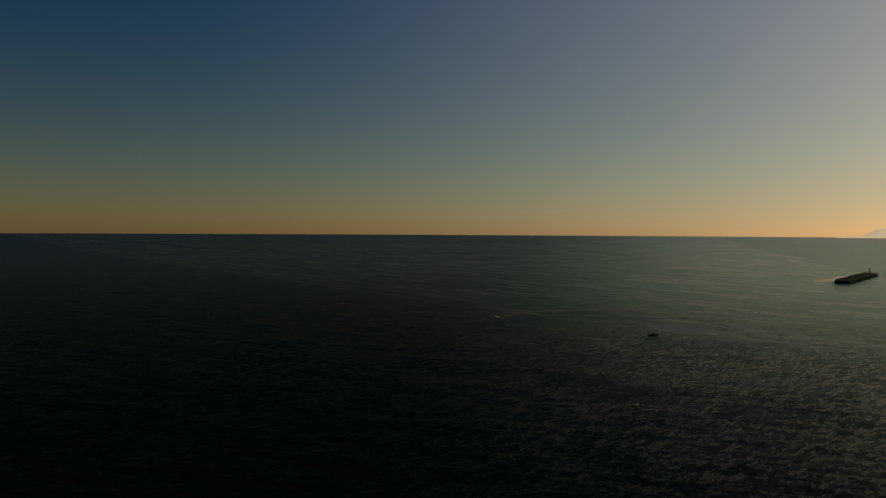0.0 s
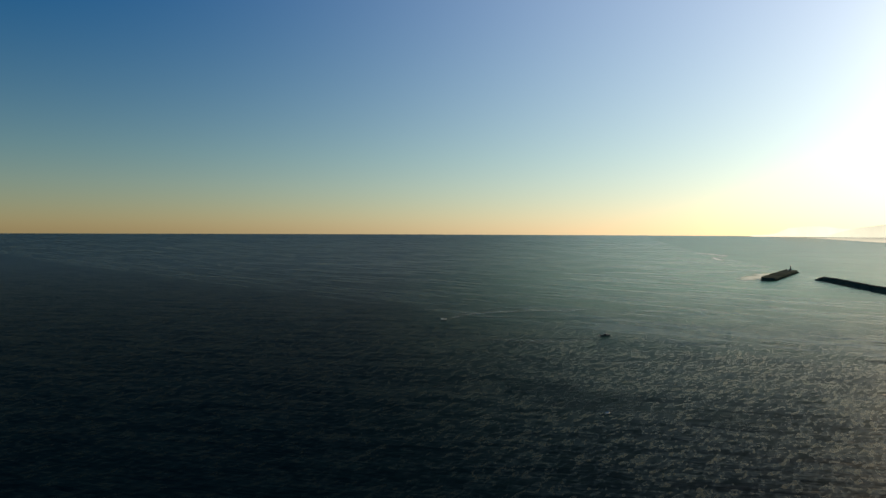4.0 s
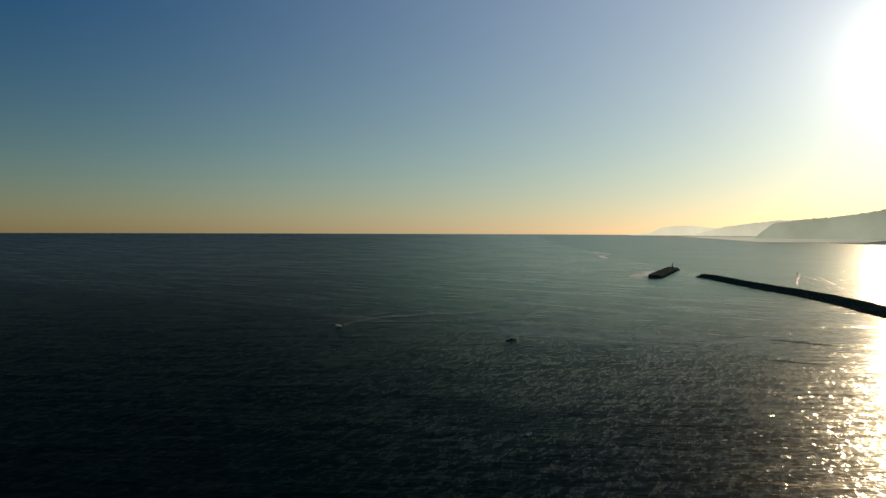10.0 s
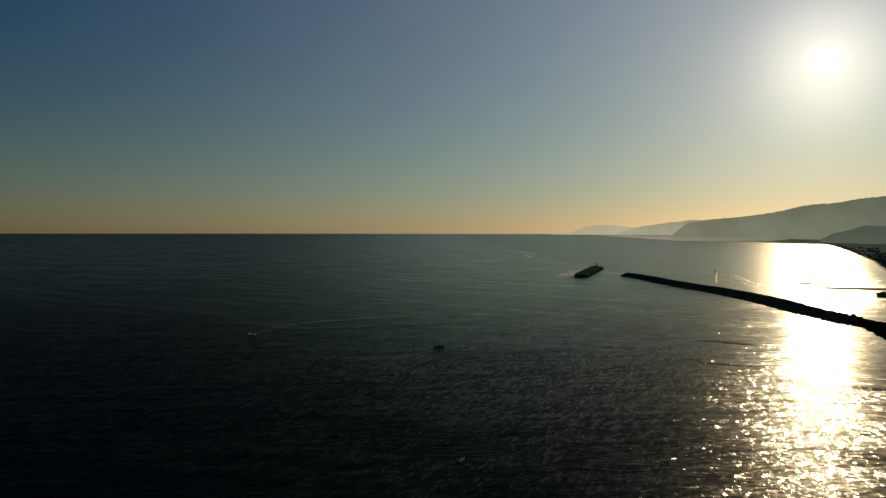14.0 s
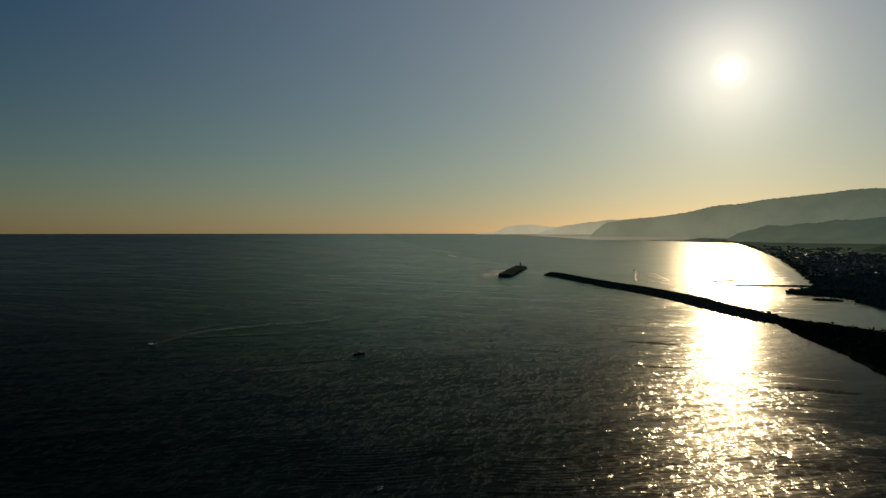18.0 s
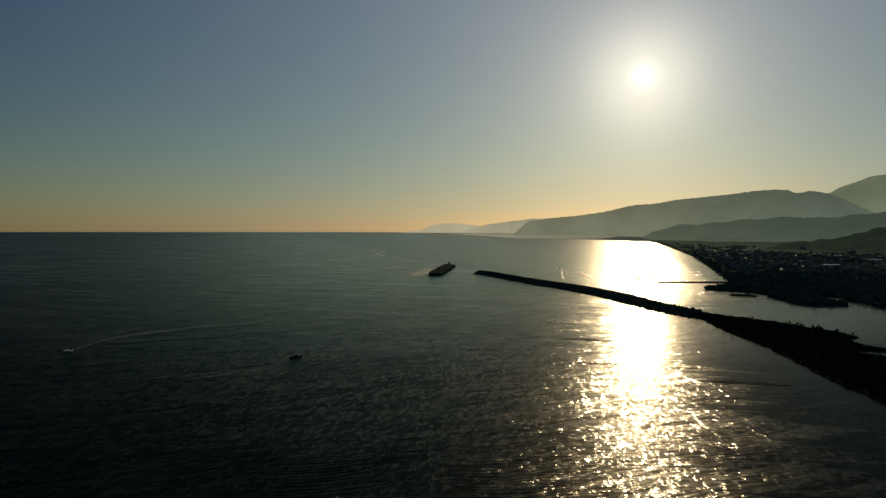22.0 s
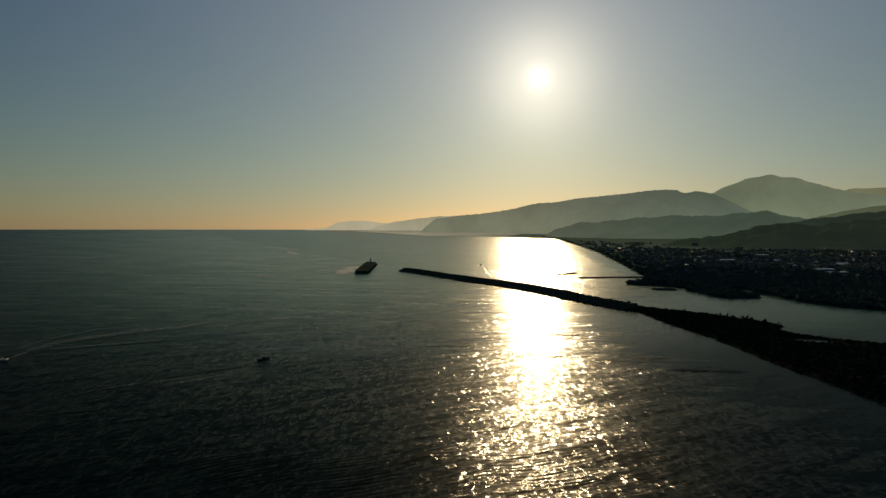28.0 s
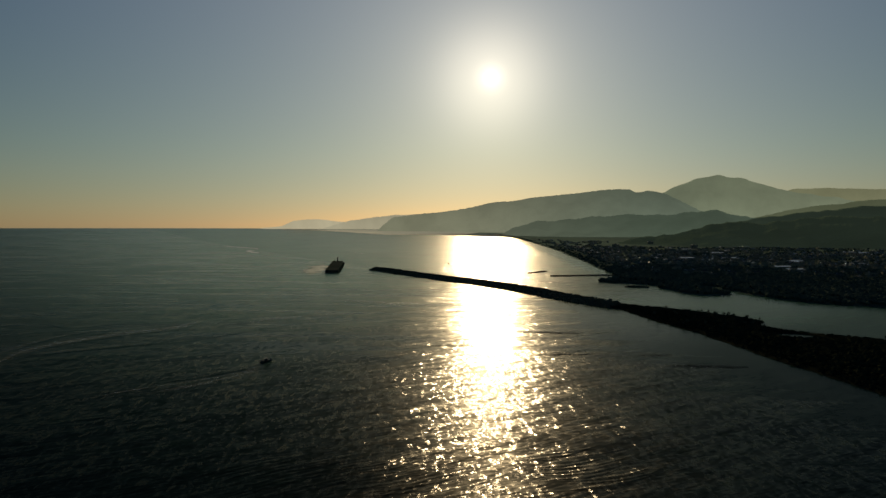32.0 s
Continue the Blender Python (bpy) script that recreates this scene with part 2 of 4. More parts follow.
    haze_green = m.mix(m.ramp(y, 350.0, 1000.0), (0.016, 0.046, 0.030), (0.055, 0.210, 0.150))
    haze_green = m.mix(m.math("MULTIPLY", m.ramp(m.math("SUBTRACT", x, m.math("MULTIPLY", y, 0.188)), 330.0, 400.0), m.ramp(y, 1000.0, 500.0)), haze_green, (0.040, 0.110, 0.070))
    return m.set(base=m.mix(haze_mask, m.mix(m.ramp(y, 350.0, 1600.0), (0.0009, 0.0048, 0.0085), (0.005, 0.020, 0.042)), haze_green), rough=m.math("MULTIPLY", m.ramp(wind, 0.2, 1.1, 0.6, 1.0), 0.37), ior=m.ramp(shore, 0.0, 1.0, 1.011, 1.024), normal=normals[0])


def land_material():
    m = Nodes("coastal_land")
    field, fine = m.noise(0.012, 4.0, 0.6), m.noise(0.35, 5.0, 0.65)
    col = m.mix(m.ramp(field, 0.42, 0.58), (0.045, 0.066, 0.056), (0.068, 0.092, 0.078))
    col = m.mix(m.ramp(fine, 0.4, 0.75), col, (0.045, 0.062, 0.050))
    sep = m.add("ShaderNodeSeparateXYZ")
    m.put(sep.inputs[0], m.co)
    col = m.mix(m.ramp(sep.outputs["X"], 470.0, 600.0), (0.014, 0.016, 0.011), col)      # darker ground tone on the spit
    m.bsdf.inputs["Specular IOR Level"].default_value = 0.0
    return m.set(base=col, rough=0.95, normal=m.bump(fine, 0.4))


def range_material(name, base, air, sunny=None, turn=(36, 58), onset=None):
    """A far wooded range, the lit air before it put into emission, brighter towards the sun."""
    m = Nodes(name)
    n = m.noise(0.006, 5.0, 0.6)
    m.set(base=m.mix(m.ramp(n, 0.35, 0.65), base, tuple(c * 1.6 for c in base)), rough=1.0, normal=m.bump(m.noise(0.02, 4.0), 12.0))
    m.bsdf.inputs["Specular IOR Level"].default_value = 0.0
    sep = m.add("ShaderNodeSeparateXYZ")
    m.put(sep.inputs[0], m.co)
    # haze glow: stronger low down, towards the sun and, with onset, further off
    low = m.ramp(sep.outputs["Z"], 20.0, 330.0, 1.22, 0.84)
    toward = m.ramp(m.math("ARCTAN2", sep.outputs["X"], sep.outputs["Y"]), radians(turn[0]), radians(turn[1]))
    # noise in the glow stands for shading of the slopes' folds
    fold_shade = m.ramp(m.noise(0.0035, 5.0, 0.6, (1.0, 1.0, 0.6)), 0.3, 0.7, 0.88, 1.1)
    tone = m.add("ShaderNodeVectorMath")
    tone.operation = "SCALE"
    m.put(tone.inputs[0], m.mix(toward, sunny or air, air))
    depth = m.math("MULTIPLY", low, fold_shade)
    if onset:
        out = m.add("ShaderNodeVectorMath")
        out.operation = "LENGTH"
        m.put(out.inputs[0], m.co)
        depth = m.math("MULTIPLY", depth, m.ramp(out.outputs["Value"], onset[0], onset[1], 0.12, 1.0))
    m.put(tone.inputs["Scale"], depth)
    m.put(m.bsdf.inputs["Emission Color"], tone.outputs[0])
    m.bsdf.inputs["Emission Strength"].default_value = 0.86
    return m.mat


def leaf_material(name, a, b):
    m = Nodes(name)
    m.bsdf.inputs["Specular IOR Level"].default_value = 0.0
    geo = m.add("ShaderNodeNewGeometry").outputs["Random Per Island"]
    n = m.noise(1.3, 4.0, 0.6)
    return m.set(base=m.mix(m.math("ADD", m.math("MULTIPLY", geo, 0.6), m.math("MULTIPLY", n, 0.4)), a, b), rough=0.85, normal=m.bump(n, 0.15))


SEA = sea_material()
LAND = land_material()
FOAM = plain("foam", (0.55, 0.58, 0.58), (0.75, 0.78, 0.78), 0.7, 0.3, 2.0, 0.05)
CONCRETE = plain("weathered_concrete", (0.028, 0.038, 0.035), (0.058, 0.072, 0.064), 0.85, 0.08, 1.2, 0.05, shine=0.0)
BLOCK = plain("armour_concrete", (0.085, 0.080, 0.055), (0.15, 0.138, 0.092), 0.9, 0.15, 1.5, 0.1, shine=0.0)
ROCK = plain("shore_rock", (0.075, 0.070, 0.048), (0.14, 0.128, 0.085), 0.9, 0.15, 1.5, 0.15, shine=0.0)
WHITE = plain("white_paint", (0.58, 0.58, 0.56), (0.70, 0.69, 0.66), 0.45, 0.8, 8.0, 0.01)
RED = plain("red_paint", (0.45, 0.05, 0.03), (0.55, 0.08, 0.05), 0.5, 0.8, 8.0, 0.01)
HULL_DARK = plain("dark_hull_paint", (0.02, 0.035, 0.04), (0.05, 0.06, 0.06), 0.5, 0.9, 6.0, 0.01)
DECK = plain("boat_deck", (0.18, 0.16, 0.13), (0.3, 0.27, 0.22), 0.7, 1.0, 8.0, 0.01)
RUBBER = plain("black_rubber", (0.012, 0.012, 0.012), (0.03, 0.03, 0.03), 0.7, 1.0, 8.0, 0.01)
STEEL = plain("galvanised_steel", (0.35, 0.36, 0.36), (0.5, 0.5, 0.5), 0.45, 0.8, 6.0, 0.01, 0.9)
WALL = plain("house_plaster", (0.13, 0.14, 0.115), (0.24, 0.245, 0.20), 0.85, 0.05, 1.0, 0.02, shine=0.0)
ROOF_METAL = plain("sheet_metal_roof", (0.20, 0.22, 0.24), (0.36, 0.38, 0.40), 0.34, 0.05, 1.5, 0.0, 0.5)
ROOF_DARK = plain("dark_roofing", (0.045, 0.054, 0.050), (0.09, 0.097, 0.088), 0.8, 0.05, 1.5, 0.02, shine=0.0)
GLINT_STEEL = plain("stainless_steel", (0.52, 0.62, 0.76), (0.62, 0.72, 0.86), 0.26, 0.5, 3.0, 0.0, 1.0)
ASPHALT = plain("worn_asphalt", (0.09, 0.088, 0.082), (0.15, 0.145, 0.135), 0.9, 0.05, 1.5, 0.02, shine=0.0)
WINDOW = plain("window_glass", (0.02, 0.025, 0.03), (0.04, 0.045, 0.05), 0.12, 0.3, 2.0, 0.0)
BARK = plain("bark", (0.04, 0.03, 0.022), (0.09, 0.07, 0.05), 0.9, 0.8, 6.0, 0.05)
LEAF = leaf_material("scrub_leaves", (0.013, 0.016, 0.010), (0.026, 0.030, 0.018))
LEAF_DARK = leaf_material("pine_leaves", (0.038, 0.055, 0.043), (0.070, 0.091, 0.070))

# ======================= building helpers =======================


def np_mesh(name, verts, faces, material, smooth=False):
    """A mesh from arrays; faces is an array of triangles or quads."""
    verts, faces = np.asarray(verts, np.float32), np.asarray(faces, np.int32)
    me = bpy.data.meshes.new(name)
    k = faces.shape[1]
    me.vertices.add(len(verts))
    me.vertices.foreach_set("co", verts.ravel())
    me.loops.add(faces.size)
    me.loops.foreach_set("vertex_index", faces.ravel())
    me.polygons.add(len(faces))
    me.polygons.foreach_set("loop_start", np.arange(0, faces.size, k, dtype=np.int32))
    me.polygons.foreach_set("loop_total", np.full(len(faces), k, np.int32))
    me.polygons.foreach_set("use_smooth", np.full(len(faces), smooth))
    me.update(calc_edges=True)
    me.materials.append(material)
    return me


def grid_faces(nu, nv):
    """Quads of a grid of nu by nv points, v running fastest."""
    u, v = np.meshgrid(np.arange(nu - 1), np.arange(nv - 1), indexing="ij")
    a = (u * nv + v).ravel()
    return np.stack([a, a + nv, a + nv + 1, a + 1], 1)


def part(name, bm, material, parent, label=""):
    """Links a bmesh as one mesh object under a thing or part."""
    me = bpy.data.meshes.new(name)
    bm.to_mesh(me)
    bm.free()
    me.materials.append(material)
    ob = new(name, me)
    ob.parent = parent
    return tagged(ob, label)


def thing(name, label, category, group="", m=None, kind=""):
    ob = new(name)
    ob.empty_display_size = 1.0
    if m is not None:
        ob.matrix_basis = m
    return tagged(ob, label, category, group, kind)


def box(bm, x0, x1, y0, y1, z0, z1, bevel=0.0):
    made = bmesh.ops.create_cube(bm, size=1.0, matrix=Matrix.Translation(((x0 + x1) / 2, (y0 + y1) / 2, (z0 + z1) / 2)) @ Matrix.Diagonal((x1 - x0, y1 - y0, z1 - z0, 1)))
    if bevel:
        edges = list({e for v in made["verts"] for e in v.link_edges})
        bmesh.ops.bevel(bm, geom=edges, offset=bevel, segments=1, affect="EDGES")
    return bm


def tube(bm, p, q, r0, r1, n=10):
    p, q = Vector(p), Vector(q)
    m = Matrix.Translation((p + q) / 2) @ (q - p).to_track_quat("Z", "Y").to_matrix().to_4x4()
    bmesh.ops.create_cone(bm, cap_ends=True, segments=n, radius1=r0, radius2=r1, depth=(q - p).length, matrix=m)
    return bm


def spline(points, n):
    """n points, evenly spaced along a smooth curve through the given ones."""
    p = np.array(points, float)
    ext = np.vstack([2 * p[0] - p[1], p, 2 * p[-1] - p[-2]])
    out = []
    for i in range(1, len(ext) - 2):
        t = np.linspace(0, 1, 24, endpoint=False)[:, None]
        a, b, c, d = ext[i - 1:i + 3]
        out.append(0.5 * (2 * b + (c - a) * t + (2 * a - 5 * b + 4 * c - d) * t ** 2 + (3 * b - a - 3 * c + d) * t ** 3))
    out = np.vstack(out + [p[-1:]])
    s = np.concatenate([[0], np.cumsum(np.linalg.norm(np.diff(out, axis=0), axis=1))])
    w = np.linspace(0, s[-1], n)
    return np.stack([np.interp(w, s, out[:, k]) for k in range(out.shape[1])], 1)


def waves(x, y, size, seed=0, octaves=4):
    """Cheap smooth noise on arrays, about -1 to 1."""
    rng = np.random.RandomState(seed)
    total, amp = np.zeros_like(x, dtype=float), 1.0
    for _ in range(octaves):
        for _ in range(3):
            a, ph = rng.uniform(0, 2 * np.pi, 2)
            total += amp / 3 * np.sin((x * np.cos(a) + y * np.sin(a)) * 2 * np.pi / size * rng.uniform(0.8, 1.25) + ph)
        size, amp = size * 0.5, amp * 0.55
    return total


def outline_distance(x, y, poly):
    """Distance to a closed outline, positive inside."""
    poly = np.asarray(poly, float)
    best, inside = np.full(x.shape, 1e12), np.zeros(x.shape, bool)
    for (ax, ay), (bx, by) in zip(poly, np.roll(poly, -1, axis=0)):
        dx, dy = bx - ax, by - ay
        t = np.clip(((x - ax) * dx + (y - ay) * dy) / (dx * dx + dy * dy + 1e-9), 0, 1)
        best = np.minimum(best, (x - ax - t * dx) ** 2 + (y - ay - t * dy) ** 2)
        if ay != by:
            inside ^= ((ay > y) != (by > y)) & (x < dx * (y - ay) / dy + ax)
    return np.where(inside, 1, -1) * np.sqrt(best)


# ======================= sea =======================
MID = (-10.0, 100.0)          # middle of the flown stretch
RIM = 4850.0


def sea_level(x, y):
    """Height of the sheet: level near by, drawn up to the horizon's line far out."""
    r = np.hypot(x - MID[0], y - MID[1])
    return 52.7 * np.clip((r - 1500.0) / (RIM - 1500.0), 0, None) ** 2


def build_sea():
    rings = np.concatenate([np.linspace(0, 1500, 40), np.linspace(1540, RIM, 90)])
    ang = np.linspace(0, 2 * np.pi, 361)
    a, r = np.meshgrid(ang, rings, indexing="ij")
    x, y = MID[0] + r * np.sin(a), MID[1] + r * np.cos(a)
    v = np.stack([x, y, sea_level(x, y)], -1).reshape(-1, 3)
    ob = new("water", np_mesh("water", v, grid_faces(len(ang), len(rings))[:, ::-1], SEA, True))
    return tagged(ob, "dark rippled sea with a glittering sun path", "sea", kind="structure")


build_sea()

# ======================= coast =======================
MAINLAND = [(2330, 4150), (2500, 3750), (2740, 3315), (2690, 3100), (2569, 2835), (2240, 2360), (1850, 1890), (1430, 1420), (1105, 1090), (905, 893), (778, 765), (742, 742),
            (726, 728), (690, 724), (656, 707), (659, 678), (671, 653), (666, 630), (638, 592), (608, 558), (606, 538), (616, 524), (640, 515), (655, 524), (662, 545), (692, 578),
            (709, 574), (684, 545), (652, 497), (628, 455), (624, 420), (637, 366), (655, 300), (680, 150), (720, -200), (780, -700), (4200, -700), (4300, 1500), (3300, 3000)]
SPIT = [(458, 546), (463, 520), (466, 490), (469, 460), (464, 432), (463, 412), (455, 396), (441, 394), (430, 385), (425, 368), (425, 350), (428, 325), (429, 304), (430, 270),
        (440, 150), (450, -100), (460, -400), (100, -400), (118, -60), (150, 40), (182, 110), (217, 180), (250, 235), (272, 264), (287, 288), (303, 312), (318, 334), (334, 358),
        (362, 396), (380, 430), (400, 463), (428, 505), (440, 535)]
POND = [(399, 365), (411, 360), (416, 349), (414, 338), (405, 337), (399, 350)]
ISLET = [(626, 638), (630, 633), (637, 624), (640, 620), (636, 619), (630, 627), (625, 634)]


def shore_distance(x, y):
    r = np.hypot(x, y)
    rough = waves(x, y, 60, 3) * np.clip(r / 450, 1, 6) * 1.6
    main = outline_distance(x, y, MAINLAND) + rough
    spit = outline_distance(x, y, SPIT) + rough * 0.8
    spit = np.minimum(spit, -outline_distance(x, y, POND))
    return np.maximum(np.maximum(main, spit), outline_distance(x, y, ISLET) + rough * 0.3)


def ground_height(x, y, d=None):
    d = shore_distance(x, y) if d is None else d
    rise = np.where(d > 0, np.minimum(0.5 + d * 0.09, 3.2 + 0.6 * waves(x, y, 150, 5)), np.maximum(d * 0.4, -6.0))
    return sea_level(x, y) + rise + np.clip(d - 60, 0, None) * 0.004


def build_land():
    az = np.radians(np.concatenate([np.arange(22, 90, 0.17), np.arange(90, 150, 0.8)]))
    rr = 190 * np.exp(np.arange(0, math.log(4840 / 190), 0.0075))
    a, r = np.meshgrid(az, rr, indexing="ij")
    x, y = MID[0] + r * np.sin(a), MID[1] + r * np.cos(a)
    d = shore_distance(x, y)
    z = ground_height(x, y, d)
    v = np.stack([x, y, z], -1).reshape(-1, 3)
    f = grid_faces(*x.shape)[:, ::-1]
    keep = (d.ravel()[f] > -25 - 0.02 * r.ravel()[f]).any(1) & (r.ravel()[f] < 3850).all(1)
    f = f[keep]
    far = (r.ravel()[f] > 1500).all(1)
    # beyond 1500 m the ground itself glows with haze, stronger further off
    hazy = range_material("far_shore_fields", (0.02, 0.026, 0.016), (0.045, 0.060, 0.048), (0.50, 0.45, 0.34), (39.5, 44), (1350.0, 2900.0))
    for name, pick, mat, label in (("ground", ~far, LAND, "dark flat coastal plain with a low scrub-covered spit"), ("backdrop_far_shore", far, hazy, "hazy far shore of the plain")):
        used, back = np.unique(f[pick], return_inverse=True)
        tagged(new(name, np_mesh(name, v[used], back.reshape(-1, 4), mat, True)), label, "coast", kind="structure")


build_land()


def build_foot_glow():
    """Low pale strip added at the far headland's foot; its glow covers shaded sea."""
    az = np.radians(np.linspace(27.5, 43.5, 160))
    ends = np.clip(np.minimum((np.degrees(az) - 27.5) / 6, (43.5 - np.degrees(az)) / 3), 0.02, 1)
    a, w = np.meshgrid(az, np.linspace(0, 1, 6), indexing="ij")
    r = 4600 - w * (840 * ends[:, None] + 12 * waves(a * 4000, a * 0, 300, 31, 3))
    x, y = MID[0] + r * np.sin(a), MID[1] + r * np.cos(a)
    pale = range_material("headland_foot_glow", (0.2, 0.19, 0.15), (0.27, 0.27, 0.22), (0.33, 0.32, 0.26), (34, 42))
    me = np_mesh("backdrop_foot_glow", np.stack([x, y, sea_level(x, y) + 1.2 * (1 - w) + 0.1], -1).reshape(-1, 3), grid_faces(160, 6), pale, True)
    tagged(new("backdrop_foot_glow", me), "pale glowing strip added over dark water under the headland", "coast", kind="structure")


build_foot_glow()

# ======================= hills and mountains =======================
EYE = (-69.0, 162.0)


def build_range(name, crest, dist, depth, material, label, seed, rough=1.0):
    """A ridge: crest is (azimuth, elevation) seen from 75 m up, dist its distance; slopes fall to the plain with spurs and gullies."""
    c = np.array(crest, float)
    az = np.linspace(c[0, 0], c[-1, 0], int((c[-1, 0] - c[0, 0]) * 14) + 2)
    el = np.interp(az, c[:, 0], c[:, 1])
    kernel = np.hanning(9) / np.hanning(9).sum()
    el = np.convolve(np.pad(el, 4, mode="edge"), kernel, "valid")
    v = np.concatenate([np.linspace(-1, 0, 26), np.linspace(0.08, 1, 9)])
    a, w = np.meshgrid(np.radians(az), v, indexing="ij")
    e = np.repeat(el[:, None], len(v), 1)
    top = 75 + dist * np.tan(np.radians(e))
    jag = waves(a * dist, a * 0, 160, seed, 5) * 6.0 * rough
    reach = depth * np.clip((np.degrees(a) - 37) / 14, 0.12, 1)
    r = dist + w * reach * np.where(w < 0, 1.0, 0.3)
    r = r + waves(a * dist, w * 300, 420, seed + 1, 3) * reach * 0.10 * np.clip(-w * (1 + w) * 4, 0, 1)
    x, y = EYE[0] + r * np.sin(a), EYE[1] + r * np.cos(a)
    base = sea_level(x, y) - 6
    fall = np.where(w < 0, (1 + w) ** 1.25, (1 - w) ** 1.2)
    spur = waves(a * dist, w * 500, 330, seed + 2, 4) * np.clip(-w * (1 + w) * 4, 0, 1) * 0.10
    z = base + np.maximum(top + jag - base, 3) * np.clip(fall + spur, 0, 1)
    me = np_mesh(name, np.stack([x, y, z], -1).reshape(-1, 3), grid_faces(*x.shape)[:, ::-1], material, True)
    return tagged(new(name, me), label, "mountain", kind="structure")


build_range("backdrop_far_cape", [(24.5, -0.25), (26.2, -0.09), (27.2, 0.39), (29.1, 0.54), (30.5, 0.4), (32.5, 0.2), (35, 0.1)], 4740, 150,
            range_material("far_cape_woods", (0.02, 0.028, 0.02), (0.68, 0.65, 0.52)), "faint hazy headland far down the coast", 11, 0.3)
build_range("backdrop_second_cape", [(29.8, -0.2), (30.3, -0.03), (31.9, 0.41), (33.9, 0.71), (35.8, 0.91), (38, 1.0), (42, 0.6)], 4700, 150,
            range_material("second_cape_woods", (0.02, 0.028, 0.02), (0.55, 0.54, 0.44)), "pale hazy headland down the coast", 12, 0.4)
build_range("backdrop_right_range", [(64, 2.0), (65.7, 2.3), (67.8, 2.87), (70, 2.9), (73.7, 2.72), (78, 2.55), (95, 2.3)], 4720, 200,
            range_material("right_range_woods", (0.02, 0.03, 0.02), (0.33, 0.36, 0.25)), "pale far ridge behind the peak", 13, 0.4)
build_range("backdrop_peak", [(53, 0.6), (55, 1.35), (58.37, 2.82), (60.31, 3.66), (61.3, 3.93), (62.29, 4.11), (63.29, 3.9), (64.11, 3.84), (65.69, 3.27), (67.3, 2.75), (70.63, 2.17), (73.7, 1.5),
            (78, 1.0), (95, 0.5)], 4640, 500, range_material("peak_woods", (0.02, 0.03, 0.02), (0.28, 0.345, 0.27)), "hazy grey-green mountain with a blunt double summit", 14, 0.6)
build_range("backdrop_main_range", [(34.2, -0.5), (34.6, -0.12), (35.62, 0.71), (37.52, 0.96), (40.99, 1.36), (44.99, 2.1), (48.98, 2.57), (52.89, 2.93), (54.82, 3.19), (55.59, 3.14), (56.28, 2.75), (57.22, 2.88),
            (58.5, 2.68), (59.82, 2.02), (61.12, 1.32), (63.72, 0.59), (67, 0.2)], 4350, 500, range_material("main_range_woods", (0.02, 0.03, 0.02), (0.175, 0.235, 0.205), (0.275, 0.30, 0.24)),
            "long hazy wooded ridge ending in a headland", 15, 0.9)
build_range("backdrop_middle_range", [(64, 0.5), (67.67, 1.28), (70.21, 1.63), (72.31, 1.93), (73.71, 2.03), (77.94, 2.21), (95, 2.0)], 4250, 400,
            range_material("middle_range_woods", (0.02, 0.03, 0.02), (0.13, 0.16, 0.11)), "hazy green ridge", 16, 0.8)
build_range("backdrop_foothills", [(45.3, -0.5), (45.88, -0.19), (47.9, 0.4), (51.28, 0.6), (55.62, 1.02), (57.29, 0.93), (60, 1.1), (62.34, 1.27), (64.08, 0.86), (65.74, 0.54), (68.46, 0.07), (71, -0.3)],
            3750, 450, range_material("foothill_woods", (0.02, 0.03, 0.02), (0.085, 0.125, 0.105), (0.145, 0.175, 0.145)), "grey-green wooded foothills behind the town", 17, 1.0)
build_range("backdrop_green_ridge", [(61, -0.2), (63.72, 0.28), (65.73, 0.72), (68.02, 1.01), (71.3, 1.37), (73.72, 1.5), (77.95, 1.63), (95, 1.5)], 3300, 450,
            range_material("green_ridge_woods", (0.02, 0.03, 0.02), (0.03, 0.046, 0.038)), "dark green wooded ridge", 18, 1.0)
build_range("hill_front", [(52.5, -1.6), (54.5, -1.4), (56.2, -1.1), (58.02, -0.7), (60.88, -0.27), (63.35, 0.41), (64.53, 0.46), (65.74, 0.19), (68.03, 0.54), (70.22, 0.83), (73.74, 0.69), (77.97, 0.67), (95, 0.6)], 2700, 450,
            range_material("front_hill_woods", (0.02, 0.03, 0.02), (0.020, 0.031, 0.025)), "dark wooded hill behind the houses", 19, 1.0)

# ======================= breakwaters =======================


def station_frame(axis):
    """Unit vectors along a polyline and to its left."""
    t = np.gradient(axis, axis=0)
    t /= np.linalg.norm(t, axis=1)[:, None]
    return t, np.stack([-t[:, 1], t[:, 0]], 1)


def swept_segment(bm, a, b, na, nb, profile, gap=0.06):
    """A solid between two stations; profile is a list of (offset to the left, height)."""
    d = (b - a) / np.linalg.norm(b - a) * gap
    loops = []
    for p, n in ((a + d, na), (b - d, nb)):
        loops.append([bm.verts.new((p[0] + n[0] * o, p[1] + n[1] * o, z)) for o, z in profile])
    k = len(profile)
    for i in range(k):
        bm.faces.new((loops[0][i], loops[0][(i + 1) % k], loops[1][(i + 1) % k], loops[1][i]))
    bm.faces.new(loops[0][::-1])
    bm.faces.new(loops[1])
    bmesh.ops.recalc_face_normals(bm, faces=bm.faces)
    return bm


